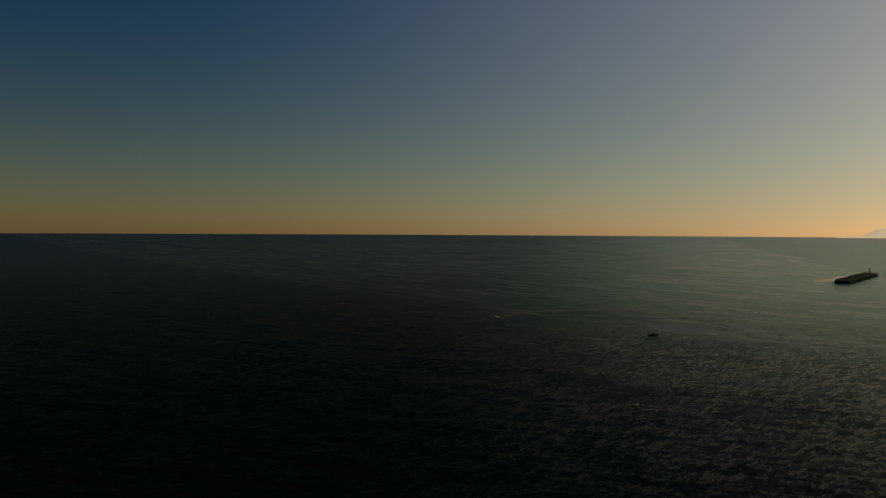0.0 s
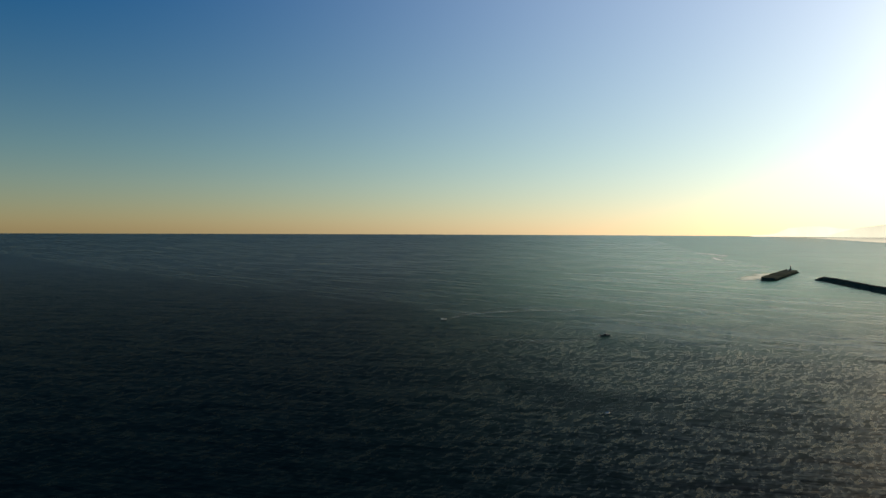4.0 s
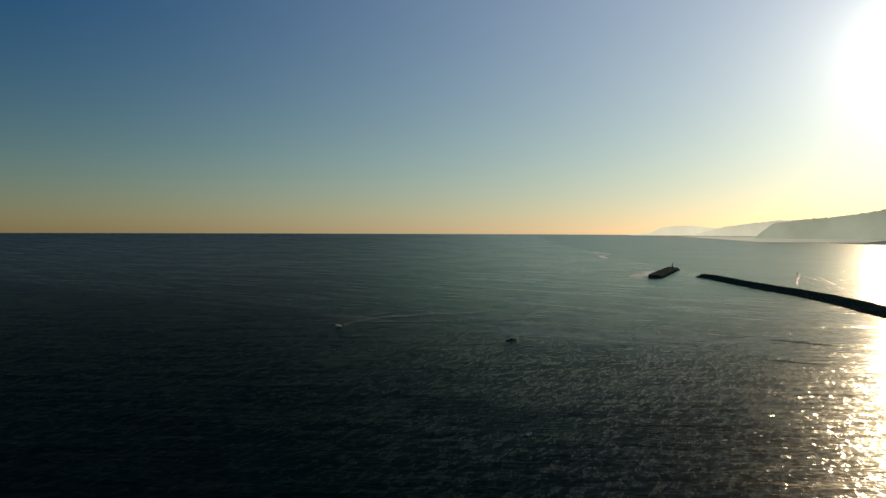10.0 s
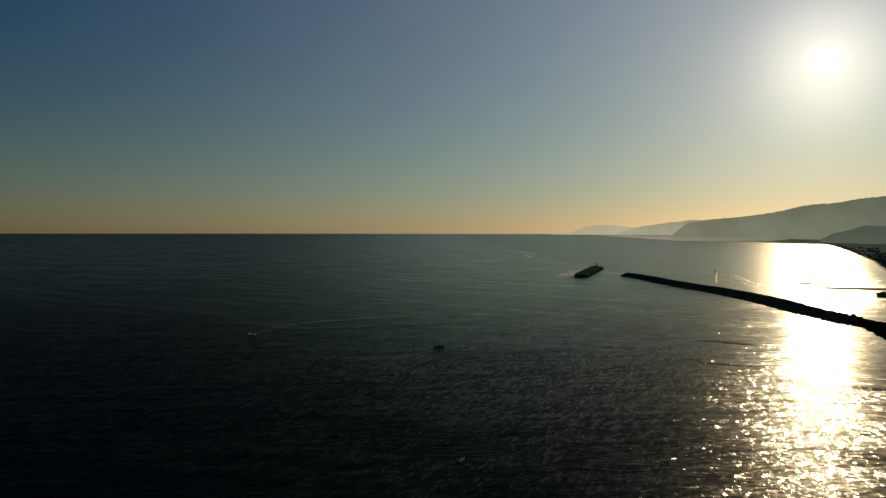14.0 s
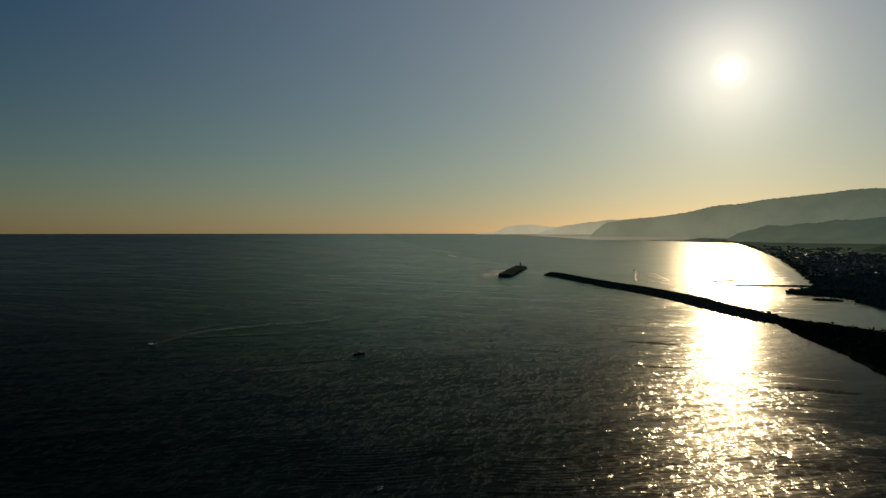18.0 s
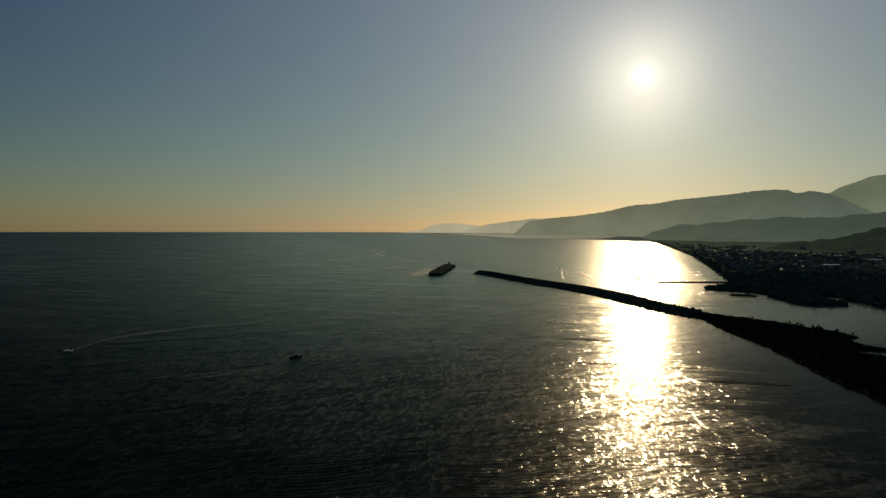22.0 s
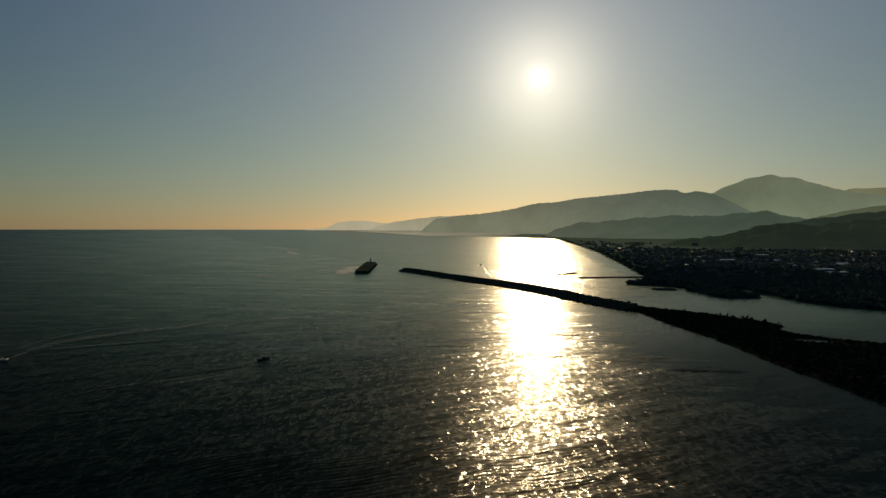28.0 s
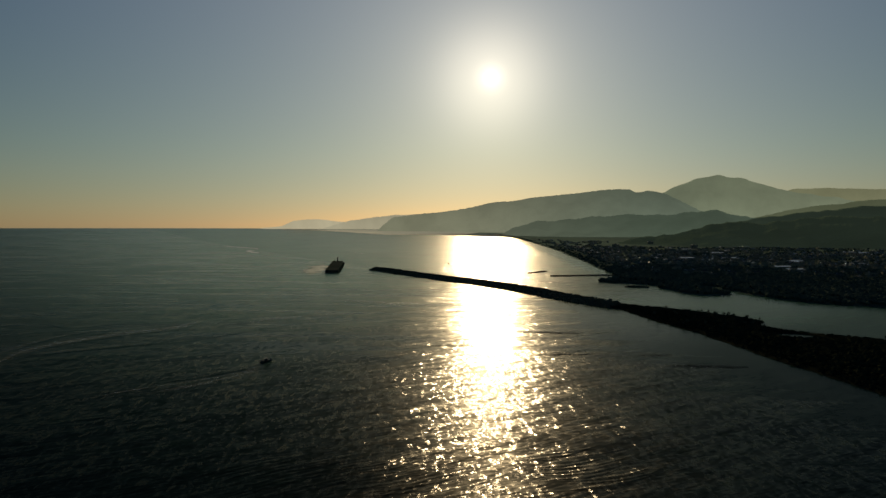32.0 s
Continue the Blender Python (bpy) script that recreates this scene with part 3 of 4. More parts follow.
def block_field(name, places, size, material, seed, squash=0.8):
    """Many rough blocks tumbled together, as one mesh."""
    rng = np.random.RandomState(seed)
    cube = np.array([(x, y, z) for x in (-1, 1) for y in (-1, 1) for z in (-1, 1)], float) * 0.5
    quads = np.array([(0, 1, 3, 2), (4, 6, 7, 5), (0, 4, 5, 1), (2, 3, 7, 6), (0, 2, 6, 4), (1, 5, 7, 3)])
    vs, fs = [], []
    for i, p in enumerate(places):
        m = np.array(Euler(rng.uniform(0, 6.28, 3)).to_matrix())
        v = (cube * (1 + rng.uniform(-0.25, 0.25, cube.shape))) * size * rng.uniform(0.65, 1.3) * np.array((1, 1, squash))
        vs.append(v @ m.T + p)
        fs.append(quads + 8 * i)
    return np_mesh(name, np.vstack(vs), np.vstack(fs), material)


def build_long_breakwater():
    root = thing("breakwater", "long concrete breakwater with rubble armour on its sea side", "breakwater")
    rng = np.random.RandomState(21)
    axis = spline([(561, 1086), (560, 1048), (540, 944), (529, 860), (523, 795), (510, 725), (493, 661), (474, 603), (462, 554), (456, 525)], 27)
    tan, left = station_frame(axis)
    right = -left                                   # towards the open sea
    for i in range(len(axis) - 1):
        h = 4.6 + 0.15 * math.sin(i * 1.7) - 2.2 * min(max((i - 19) / 6, 0), 1)
        prof = [(4, -3), (4, h), (3.6, h + 0.1), (-4.2, h + 0.1), (-4.2, h + 1.1), (-5.4, h + 1.1), (-6.0, h + 0.4), (-6.0, -3)]
        part("cap_segment", swept_segment(bmesh.new(), axis[i], axis[i + 1], left[i], left[i + 1], prof), CONCRETE, root)
    places = []
    fine = spline(axis, 420)
    ft, fl = station_frame(fine)
    for i, (p, n) in enumerate(zip(fine, fl)):
        s = i / 419
        reach = 12.0 if s < 0.36 else 17.0
        for _ in range(7):
            w = rng.uniform(0, 1)
            off = -(6.0 + w * reach)
            places.append((p[0] + n[0] * off + rng.uniform(-1, 1), p[1] + n[1] * off + rng.uniform(-1, 1), 4.6 * (1 - w) - 0.6 + rng.uniform(-0.4, 0.5)))
    for _ in range(200):                            # the round head of tumbled blocks
        a, w = rng.uniform(0, 6.28), rng.uniform(0, 1) ** 0.6
        places.append((560 + 10 * w * math.cos(a), 1087 + 13 * w * math.sin(a), 4.0 * (1 - w) - 0.4 + rng.uniform(-0.4, 0.5)))
    ob = new("armour_block", block_field("armour_block", places, 2.6, BLOCK, 4))
    ob.parent = root
    tagged(ob, "tumbled dark concrete armour blocks", kind="stuff")
    bank = bmesh.new()
    for i in range(len(axis) - 1):
        reach = 11.0 if i < 9 else 16.0
        swept_segment(bank, axis[i], axis[i + 1], left[i], left[i + 1], [(-5.9, -3), (-5.9, 3.8), (-6.0 - reach, -1.4), (-6.0 - reach, -3)], 0.0)
    part("rubble_core", bank, ROCK, root, "dark rubble bank under the blocks")


build_long_breakwater()


def build_detached_breakwater():
    root = thing("breakwater", "straight detached concrete breakwater standing free in the water", "breakwater")
    a, b = np.array((463.0, 1070.0)), np.array((609.0, 1294.0))
    t = (b - a) / np.linalg.norm(b - a)
    n = np.array((-t[1], t[0]))
    stations = [a + (b - a) * s for s in np.linspace(0, 1, 11)]
    for i in range(10):
        h = 4.6 + 0.12 * math.sin(i * 2.3)
        prof = [(-9, -3), (10, -3), (10, h + 1.2), (9.6, h + 1.3), (7.6, h + 1.3), (7.2, h), (-8.7, h), (-9, h - 0.3)]
        part("caisson", swept_segment(bmesh.new(), stations[i], stations[i + 1], n, n, prof), CONCRETE, root)
    rng = np.random.RandomState(9)
    places = []
    for _ in range(420):
        s = rng.uniform(0, 1)
        p = a + (b - a) * s + n * (-9 - rng.uniform(0, 2.6))
        places.append((p[0], p[1], rng.uniform(-0.9, 0.9)))
    for _ in range(60):
        p = a - t * rng.uniform(0, 2.5) + n * rng.uniform(-10, 10)
        places.append((p[0], p[1], rng.uniform(-0.8, 1.0)))
    ob = new("armour_block", block_field("armour_block", places, 2.0, BLOCK, 8))
    ob.parent = root
    tagged(ob, "low dark blocks along the foot", kind="stuff")
    return a + (b - a) * 0.955 + n * 1.0


def build_beacon(x, y, z):
    root = thing("harbour_beacon", "small dark harbour light tower on the breakwater end", "lighthouse", m=pose(x, y, z))
    bm = box(bmesh.new(), -2.3, 2.3, -2.3, 2.3, 0, 1.2, 0.15)
    part("plinth", bm, CONCRETE, root)
    bm = bmesh.new()
    tube(bm, (0, 0, 1.2), (0, 0, 6.6), 1.25, 0.9, 20)
    part("tower", bm, HULL_DARK, root)
    bm = bmesh.new()
    tube(bm, (0, 0, 6.6), (0, 0, 6.85), 1.5, 1.5, 20)
    part("gallery", bm, HULL_DARK, root)
    for i in range(10):
        a = i * 0.6283
        bm = bmesh.new()
        tube(bm, (1.4 * math.cos(a), 1.4 * math.sin(a), 6.85), (1.4 * math.cos(a), 1.4 * math.sin(a), 7.8), 0.04, 0.04, 6)
        part("rail_post", bm, STEEL, root)
    bm = bmesh.new()
    tube(bm, (0, 0, 6.85), (0, 0, 8.4), 0.62, 0.62, 12)
    part("lantern", bm, WINDOW, root)
    bm = bmesh.new()
    tube(bm, (0, 0, 8.4), (0, 0, 9.0), 0.8, 0.12, 14)
    part("cap", bm, RED, root)
    bm = bmesh.new()
    tube(bm, (0, 0, 9.0), (0, 0, 10.2), 0.05, 0.02, 6)
    part("lightning_rod", bm, STEEL, root)
    bm = box(bmesh.new(), -0.5, 0.5, -1.33, -1.1, 1.2, 3.2, 0.03)
    part("door", bm, HULL_DARK, root)


beacon_at = build_detached_breakwater()
build_beacon(beacon_at[0], beacon_at[1], 4.6)


def build_rock_sill(name, label, a, b, wide, high, seed, count):
    """A low line of rocks just above the water."""
    rng = np.random.RandomState(seed)
    a, b = np.array(a, float), np.array(b, float)
    t = (b - a) / np.linalg.norm(b - a)
    n = np.array((-t[1], t[0]))
    places = []
    for _ in range(count):
        s, w = rng.uniform(0, 1), rng.normal(0, 0.35)
        p = a + (b - a) * s + n * w * wide
        places.append((p[0], p[1], high * (0.55 - abs(w)) * rng.uniform(0.6, 1.2) * min(1, 8 * s + 0.4, 8 * (1 - s) + 0.4)))
    return tagged(new(name, block_field(name, places, 1.7, ROCK, seed)), label, "jetty", "rock jetties", "stuff")


build_rock_sill("rock_jetty", "thin low rubble jetty running out from the beach", (684, 811), (776, 764), 4.5, 1.6, 31, 420)
build_rock_sill("rock_jetty", "short low line of rocks lying free in the water", (702, 874), (754, 885), 3.5, 1.3, 32, 190)
build_rock_sill("rock_jetty", "rubble edge of the low islet", (624, 640), (641, 618), 7.0, 1.2, 33, 120)

# ======================= boats =======================


def hull_mesh(length, beam, depth, sheer, open_top=False, flare=0.25):
    """A boat's hull along +y, keel near the water; open_top leaves a hollow with a floor."""
    bm = bmesh.new()
    rows, ns = [], 11
    for i in range(ns):
        s = i / (ns - 1)
        half = beam / 2 * (min(1.0, 0.78 + s) if s < 0.35 else 1.0) * (1 - max(0, (s - 0.5) / 0.5) ** 2.2) + 0.03
        top = depth * 0.6 + sheer * max(0, s - 0.3) ** 1.6
        keel = -depth * 0.4 * (1 - max(0, (s - 0.7) / 0.3) ** 2)
        y = (s - 0.5) * length + (0.05 * length * flare if s == 1 else 0)
        rows.append([(-half, y, top), (-half * 0.86, y, top * 0.3), (-half * 0.45, y, keel * 0.8), (0, y, keel), (half * 0.45, y, keel * 0.8), (half * 0.86, y, top * 0.3), (half, y, top)])
    grid = [[bm.verts.new(p) for p in r] for r in rows]
    for i in range(ns - 1):
        for k in range(6):
            bm.faces.new((grid[i][k], grid[i][k + 1], grid[i + 1][k + 1], grid[i + 1][k]))
    bm.faces.new(grid[0][::-1])
    if open_top:
        inner = [[bm.verts.new((x * 0.86, y * 0.95, z)) for x, y, z in (r[0], (r[1][0], r[1][1], r[1][2] * 0.6 + 0.02), (r[5][0], r[5][1], r[5][2] * 0.6 + 0.02), r[6])] for r in rows]
        for i in range(ns - 1):
            for k in range(3):
                bm.faces.new((inner[i][k + 1], inner[i][k], inner[i + 1][k], inner[i + 1][k + 1]))
            bm.faces.new((grid[i][0], grid[i + 1][0], inner[i + 1][0], inner[i][0]))
            bm.faces.new((grid[i + 1][6], grid[i][6], inner[i][3], inner[i + 1][3]))
        bm.faces.new((inner[0][0], inner[0][1], inner[0][2], inner[0][3]))
    else:
        for i in range(ns - 1):
            bm.faces.new((grid[i][6], grid[i + 1][6], grid[i + 1][0], grid[i][0]))
    bmesh.ops.recalc_face_normals(bm, faces=bm.faces)
    return bm


def build_fishing_boat(x, y, heading):
    root = thing("fishing_boat", "small dark fishing boat with a low cabin, on the water", "boat", "boats on the sea", pose(x, y, 0.02, 0, 0, heading))
    part("hull", hull_mesh(7.4, 2.2, 1.1, 0.75), HULL_DARK, root)
    part("deck", box(bmesh.new(), -0.9, 0.9, -3.3, 1.6, 0.62, 0.70, 0.02), RUBBER, root)
    cabin = part("cabin", box(bmesh.new(), -0.7, 0.7, -0.9, 0.9, 0.70, 1.75, 0.12), HULL_DARK, root)
    part("cabin_roof", box(bmesh.new(), -0.8, 0.8, -1.1, 1.05, 1.75, 1.84, 0.03), HULL_DARK, root)
    part("window", box(bmesh.new(), -0.55, 0.55, 0.9, 0.93, 1.2, 1.6), WINDOW, cabin)
    for s in (-1, 1):
        part("window", box(bmesh.new(), s * 0.715 - 0.015, s * 0.715 + 0.015, -0.6, 0.6, 1.2, 1.6), WINDOW, cabin)
    bm = bmesh.new()
    tube(bm, (0, -0.8, 1.8), (0, -0.8, 2.6), 0.05, 0.03, 8)
    part("mast", bm, STEEL, root)
    part("outboard_motor", box(bmesh.new(), -0.22, 0.22, -4.05, -3.65, 0.1, 1.05, 0.1), RUBBER, root)
    part("net_box", box(bmesh.new(), -0.6, 0.6, -2.9, -2.0, 0.70, 1.1, 0.06), HULL_DARK, root)
    bm = bmesh.new()
    tube(bm, (0, 2.5, 0.7), (0, 2.5, 1.5), 0.22, 0.16, 10)
    tube(bm, (-0.3, 2.5, 1.5), (0.3, 2.5, 1.5), 0.2, 0.2, 10)
    part("bow_winch", bm, RUBBER, root, "dark net winch on the bow")
    bm = bmesh.new()
    for s in (-1, 1):
        tube(bm, (s * 0.8, 1.7, 0.75), (s * 0.35, 3.3, 1.45), 0.03, 0.03, 6)
    tube(bm, (-0.35, 3.3, 1.45), (0.35, 3.3, 1.45), 0.03, 0.03, 6)
    part("bow_rail", bm, STEEL, root)


def build_speedboat(name, label, x, y, heading, size=1.0, z=0.1, paint=WHITE):
    root = thing(name, label, "boat", "boats on the sea", pose(x, y, z, 5, 0, heading))
    part("hull", hull_mesh(5.6 * size, 2.1 * size, 1.2 * size, 0.7 * size), paint, root)
    part("deck", box(bmesh.new(), -0.75 * size, 0.75 * size, -2.4 * size, 0.9 * size, 0.70 * size, 0.78 * size, 0.02), DECK, root)
    part("console", box(bmesh.new(), -0.4 * size, 0.4 * size, -0.2 * size, 0.5 * size, 0.78 * size, 1.6 * size, 0.08), paint, root)
    part("windscreen", box(bmesh.new(), -0.45 * size, 0.45 * size, 0.5 * size, 0.54 * size, 1.2 * size, 1.9 * size, 0.01), WINDOW, root)
    part("seat", box(bmesh.new(), -0.5 * size, 0.5 * size, -1.3 * size, -0.6 * size, 0.78 * size, 1.25 * size, 0.06), RUBBER, root)
    part("outboard_motor", box(bmesh.new(), -0.25 * size, 0.25 * size, -3.1 * size, -2.7 * size, 0.2 * size, 1.35 * size, 0.08), RUBBER, root)


def build_skiff(x, y, heading):
    root = thing("skiff", "small open boat with a pale gunwale, drifting", "boat", "boats on the sea", pose(x, y, 0.05, 0, 0, heading) @ Matrix.Scale(0.72, 4))
    part("hull", hull_mesh(4.2, 1.7, 0.9, 0.5, True), WHITE, root)
    for py in (-1.0, 0.1):
        part("thwart", box(bmesh.new(), -0.68, 0.68, py - 0.15, py + 0.15, 0.32, 0.38, 0.01), DECK, root)
    part("outboard_motor", box(bmesh.new(), -0.18, 0.18, -2.45, -2.1, 0.1, 1.0, 0.06), RUBBER, root)


build_fishing_boat(88, 501, -80)
build_speedboat("speedboat", "small white motorboat with a curved wake behind it", -31, 581, 72, 0.85)
build_speedboat("speedboat", "dark distant motorboat trailing a forked wake", 768, 1145, -30, 1.3, 0.1, HULL_DARK)
build_skiff(45, 295, -50)

# ======================= wakes and slicks =======================


def film_material(name, base, cover, grain, least=0.35, ior=1.4):
    """Thin foam, ruffled water, slicks and painted sky glare: dense along a line's middle, torn and thinning to its
    edges.
    """
    m = Nodes(name)
    dense = m.add("ShaderNodeAttribute")
    dense.attribute_name = "film_cover"
    torn = m.ramp(m.noise(grain, 4.0, 0.65), 0.36, 0.62, least, 1.0)
    m.put(m.bsdf.inputs["Alpha"], m.math("MULTIPLY", m.math("MULTIPLY", dense.outputs["Fac"], torn), cover))
    return m.set(base=base, rough=0.4 if ior > 1.2 else 0.12, ior=ior)


FOAM_THIN = film_material("thin_foam", (0.62, 0.66, 0.66), 0.30, 0.6)
FOAM_LINE = film_material("fresh_foam", (0.80, 0.82, 0.80), 0.9, 0.25, 0.5)
RUFFLED = film_material("ruffled_water", (0.34, 0.39, 0.39), 0.20, 0.25)
SLICK = film_material("calm_slick", (0.002, 0.005, 0.005), 0.95, 0.25, 0.7, 1.02)
GLARE = film_material("sky_glare", (0.80, 0.82, 0.66), 0.8, 0.03, 0.5)


def ribbon(points, width, height, material, n=90, fade=0.25, seed=0):
    """A low swell line along a curve: a smooth ridge on the water whose ends run out."""
    line = spline(points, n)
    t, left = station_frame(line)
    s = np.linspace(0, 1, n)
    env = np.clip(np.minimum(s / fade, (1 - s) / fade), 0.02, 1)
    env = env * (1 + 0.25 * waves(s * 100, s * 0, 30, seed, 3))
    w = np.linspace(-1, 1, 9)
    x = line[:, :1] + left[:, :1] * w[None] * width / 2 * env[:, None]
    y = line[:, 1:] + left[:, 1:] * w[None] * width / 2 * env[:, None]
    hump = np.cos(w * np.pi / 2)[None] ** 2
    z = sea_level(x, y) + (0.03 if material is SEA else 0.12) + height * env[:, None] * hump
    me = np_mesh("wake", np.stack([x, y, z], -1).reshape(-1, 3), grid_faces(n, 9)[:, ::-1], material, True)
    me.attributes.new("film_cover", "FLOAT", "POINT").data.foreach_set("value", np.clip(env[:, None] * hump, 0, 1).astype(np.float32).ravel())
    return me


def wake(label, lines):
    """Ridges of one boat's wake, slicks and painted glare too, as one thing with a part for each line."""
    root = thing("boat_wake", label, "wake", "boat wakes")
    for i, (pts, width, height, mat) in enumerate(lines):
        ob = new("swell_line" if mat is SEA else "slick" if mat is SLICK else "foam_line", ribbon(pts, width, height, mat, seed=i))
        ob.parent = root
        ob["kind"] = "stuff"


TURN = [(-27, 589), (-13, 614), (3, 630), (29, 643), (57, 652), (83, 653), (108, 671), (125, 700)]
wake("long curved wake of the motorboat", [
    (TURN, 20.0, 0.03, RUFFLED), ([(x + 1, y + 2) for x, y in TURN], 2.6, 0.05, FOAM_THIN), ([(-26, 592), (-18, 625), (4, 655), (32, 674), (59, 670), (90, 668)], 4.5, 0.05, RUFFLED),
    ([(-18, 618), (4, 650), (32, 669), (59, 666)], 4.0, 0.16, SEA), ([(x - 1, y - 9) for x, y in TURN[1:]], 4.0, 0.17, SEA),
    ([(-25, 591), (2, 599), (26, 599), (50, 596), (78, 592), (104, 600), (131, 608), (160, 612)], 4.0, 0.17, SEA), ([(-20, 598), (2, 605), (26, 605), (60, 600)], 5.0, 0.05, RUFFLED),
    ([(96, 572), (114, 572), (120, 559), (135, 541)], 4.5, 0.05, RUFFLED), ([(-31, 581), (-28, 586), (-22, 596), (-16, 606)], 1.6, 0.25, FOAM_THIN), ([(-30, 582), (-28, 586)], 1.0, 0.3, FOAM)])
wake("straight narrow wake of the fishing boat", [
    ([(85, 498), (72, 487), (62, 482), (36, 480), (16, 480), (-3, 477), (-18, 471)], 1.6, 0.05, FOAM_THIN), ([(85, 498), (68, 481), (40, 472), (10, 468)], 8.0, 0.03, RUFFLED),
    ([(87, 501), (70, 490), (50, 486), (20, 487)], 2.6, 0.16, SEA)])
wake("forked wake of the distant motorboat", [
    ([(766, 1141), (720, 1075), (665, 1003), (605, 920), (575, 872)], 5.0, 0.1, FOAM_LINE), ([(770, 1142), (760, 1098), (735, 1040), (703, 988), (655, 905), (628, 856)], 3.0, 0.1, FOAM_LINE),
    ([(745, 1090), (712, 1020), (676, 955), (640, 900)], 16.0, 0.1, RUFFLED), ([(771, 1142), (772, 1090), (764, 1030), (754, 970)], 4.0, 0.17, SEA), ([(767, 1141), (763, 1132), (759, 1123)], 2.4, 0.2, FOAM), ([(768, 1144), (758, 1141), (746, 1138)], 5.0, 0.2, FOAM_LINE)])
wake("old wake lines crossing the open water", [
    ([(18, 825), (23, 797), (24, 780)], 3.0, 0.18, SEA), ([(9, 797), (12, 778), (22, 760)], 3.0, 0.15, SEA), ([(22, 750), (24, 714), (31, 699)], 3.4, 0.18, SEA),
    ([(797, 2407), (804, 2255), (805, 2117), (770, 2030)], 22.0, 0.2, FOAM_LINE), ([(790, 2060), (740, 1990), (710, 1953), (672, 1775)], 20.0, 0.2, FOAM_LINE),
    ([(903, 1841), (917, 1679), (900, 1500)], 30.0, 0.2, RUFFLED), ([(259, 743), (277, 731), (290, 719), (295, 693), (297, 646)], 7.0, 0.1, FOAM_THIN), ([(270, 728), (300, 690), (330, 640)], 22.0, 0.1, RUFFLED),
    ([(100, 640), (150, 648), (200, 650), (250, 640)], 16.0, 0.1, RUFFLED)])
wake("dark calm slicks across the glittering water", [
    ([(182, 486), (191, 478), (202, 470), (213, 462)], 4.0, 0.03, SLICK), ([(214, 417), (226, 412), (238, 404), (253, 398)], 4.0, 0.03, SLICK), ([(260, 384), (270, 376), (282, 368)], 3.4, 0.03, SLICK),
    ([(260, 486), (276, 478), (290, 462), (304, 450)], 12.0, 0.03, SLICK), ([(244, 356), (256, 349), (270, 336), (284, 322)], 11.0, 0.03, SLICK), ([(219, 420), (231, 411), (240, 401)], 2.6, 0.20, SEA)])
# reflected sky glare, put into the colour of one wide pale ribbon
wake("sky glare painted as a pale patch on calm water beside the detached breakwater", [([(410, 1046), (437, 1086), (485, 1158), (535, 1232), (580, 1300)], 64.0, 0.02, GLARE)])


def wash_crests(label, start, end, count, length):
    """The short steep crests along one arm of a wake, light and shade as pale and dark strips."""
    a, b = np.array(start, float), np.array(end, float)
    across = np.array((0.82, -0.57))
    lines = []
    for i in range(count):
        mid = a + (b - a) * ((i + 0.5) / count) ** 1.2 + across * 3.0 * math.sin(i * 0.7)
        half = across * length * (0.35 + 0.65 * i / count) / 2
        # alternate dark and pale film stands for shaded and lit crest faces
        lines.append(([mid - half, mid, mid + half], 7.0, 0.1, SLICK if i % 2 else FOAM_LINE))
    wake(label, lines)


wash_crests("short steep crests along the motorboat's outer wash", (752, 1116), (648, 903), 20, 12)
wash_crests("short steep crests along the motorboat's inner wash", (720, 1072), (612, 890), 14, 9)


def ripple_train(label, centre, heading, count, spacing, length, bend, height, seed):
    """Parallel spreading ripples, the far end of a boat's wash."""
    root = thing("boat_wake", label, "wake", "boat wakes")
    h = radians(heading)
    u, v = np.array((math.cos(h), math.sin(h))), np.array((-math.sin(h), math.cos(h)))
    rng = np.random.RandomState(seed)
    for i in range(count):
        mid = np.array(centre) + v * spacing * (i - count / 2) + u * rng.uniform(-0.12, 0.12) * length
        half = length / 2 * rng.uniform(0.6, 1.0)
        pts = [mid + u * half * s + v * bend * s * s for s in (-1, -0.5, 0, 0.5, 1)]
        ob = new("swell_line", ribbon(pts, spacing * 0.95, height * rng.uniform(0.6, 1.1), SEA, 40, 0.4, i))
        ob.parent = root
        ob["kind"] = "stuff"


ripple_train("fine parallel ripples spreading from an old wake", (48, 318), -12, 14, 2.6, 60, 4, 0.11, 3)
ripple_train("fine parallel ripples on dark water", (20, 345), -4, 12, 2.8, 50, -3, 0.09, 4)
ripple_train("fine parallel ripples near the drifting boat", (95, 290), -20, 12, 2.6, 45, 3, 0.10, 5)
ripple_train("curved ripples spreading over the harbour water", (628, 668), -50, 10, 5.0, 70, 10, 0.2, 7)
ripple_train("parallel ripples behind the fishing boat", (110, 470), -14, 7, 5.0, 110, 8, 0.09, 6)

# ======================= trees and scrub =======================


def icosphere(sub):
    bm = bmesh.new()
    bmesh.ops.create_icosphere(bm, subdivisions=sub, radius=1.0)
    v = np.array([p.co for p in bm.verts])
    f = np.array([[q.index for q in p.verts] for p in bm.faces])
    bm.free()
    return v, f


ICO1, ICO2 = icosphere(1), icosphere(2)


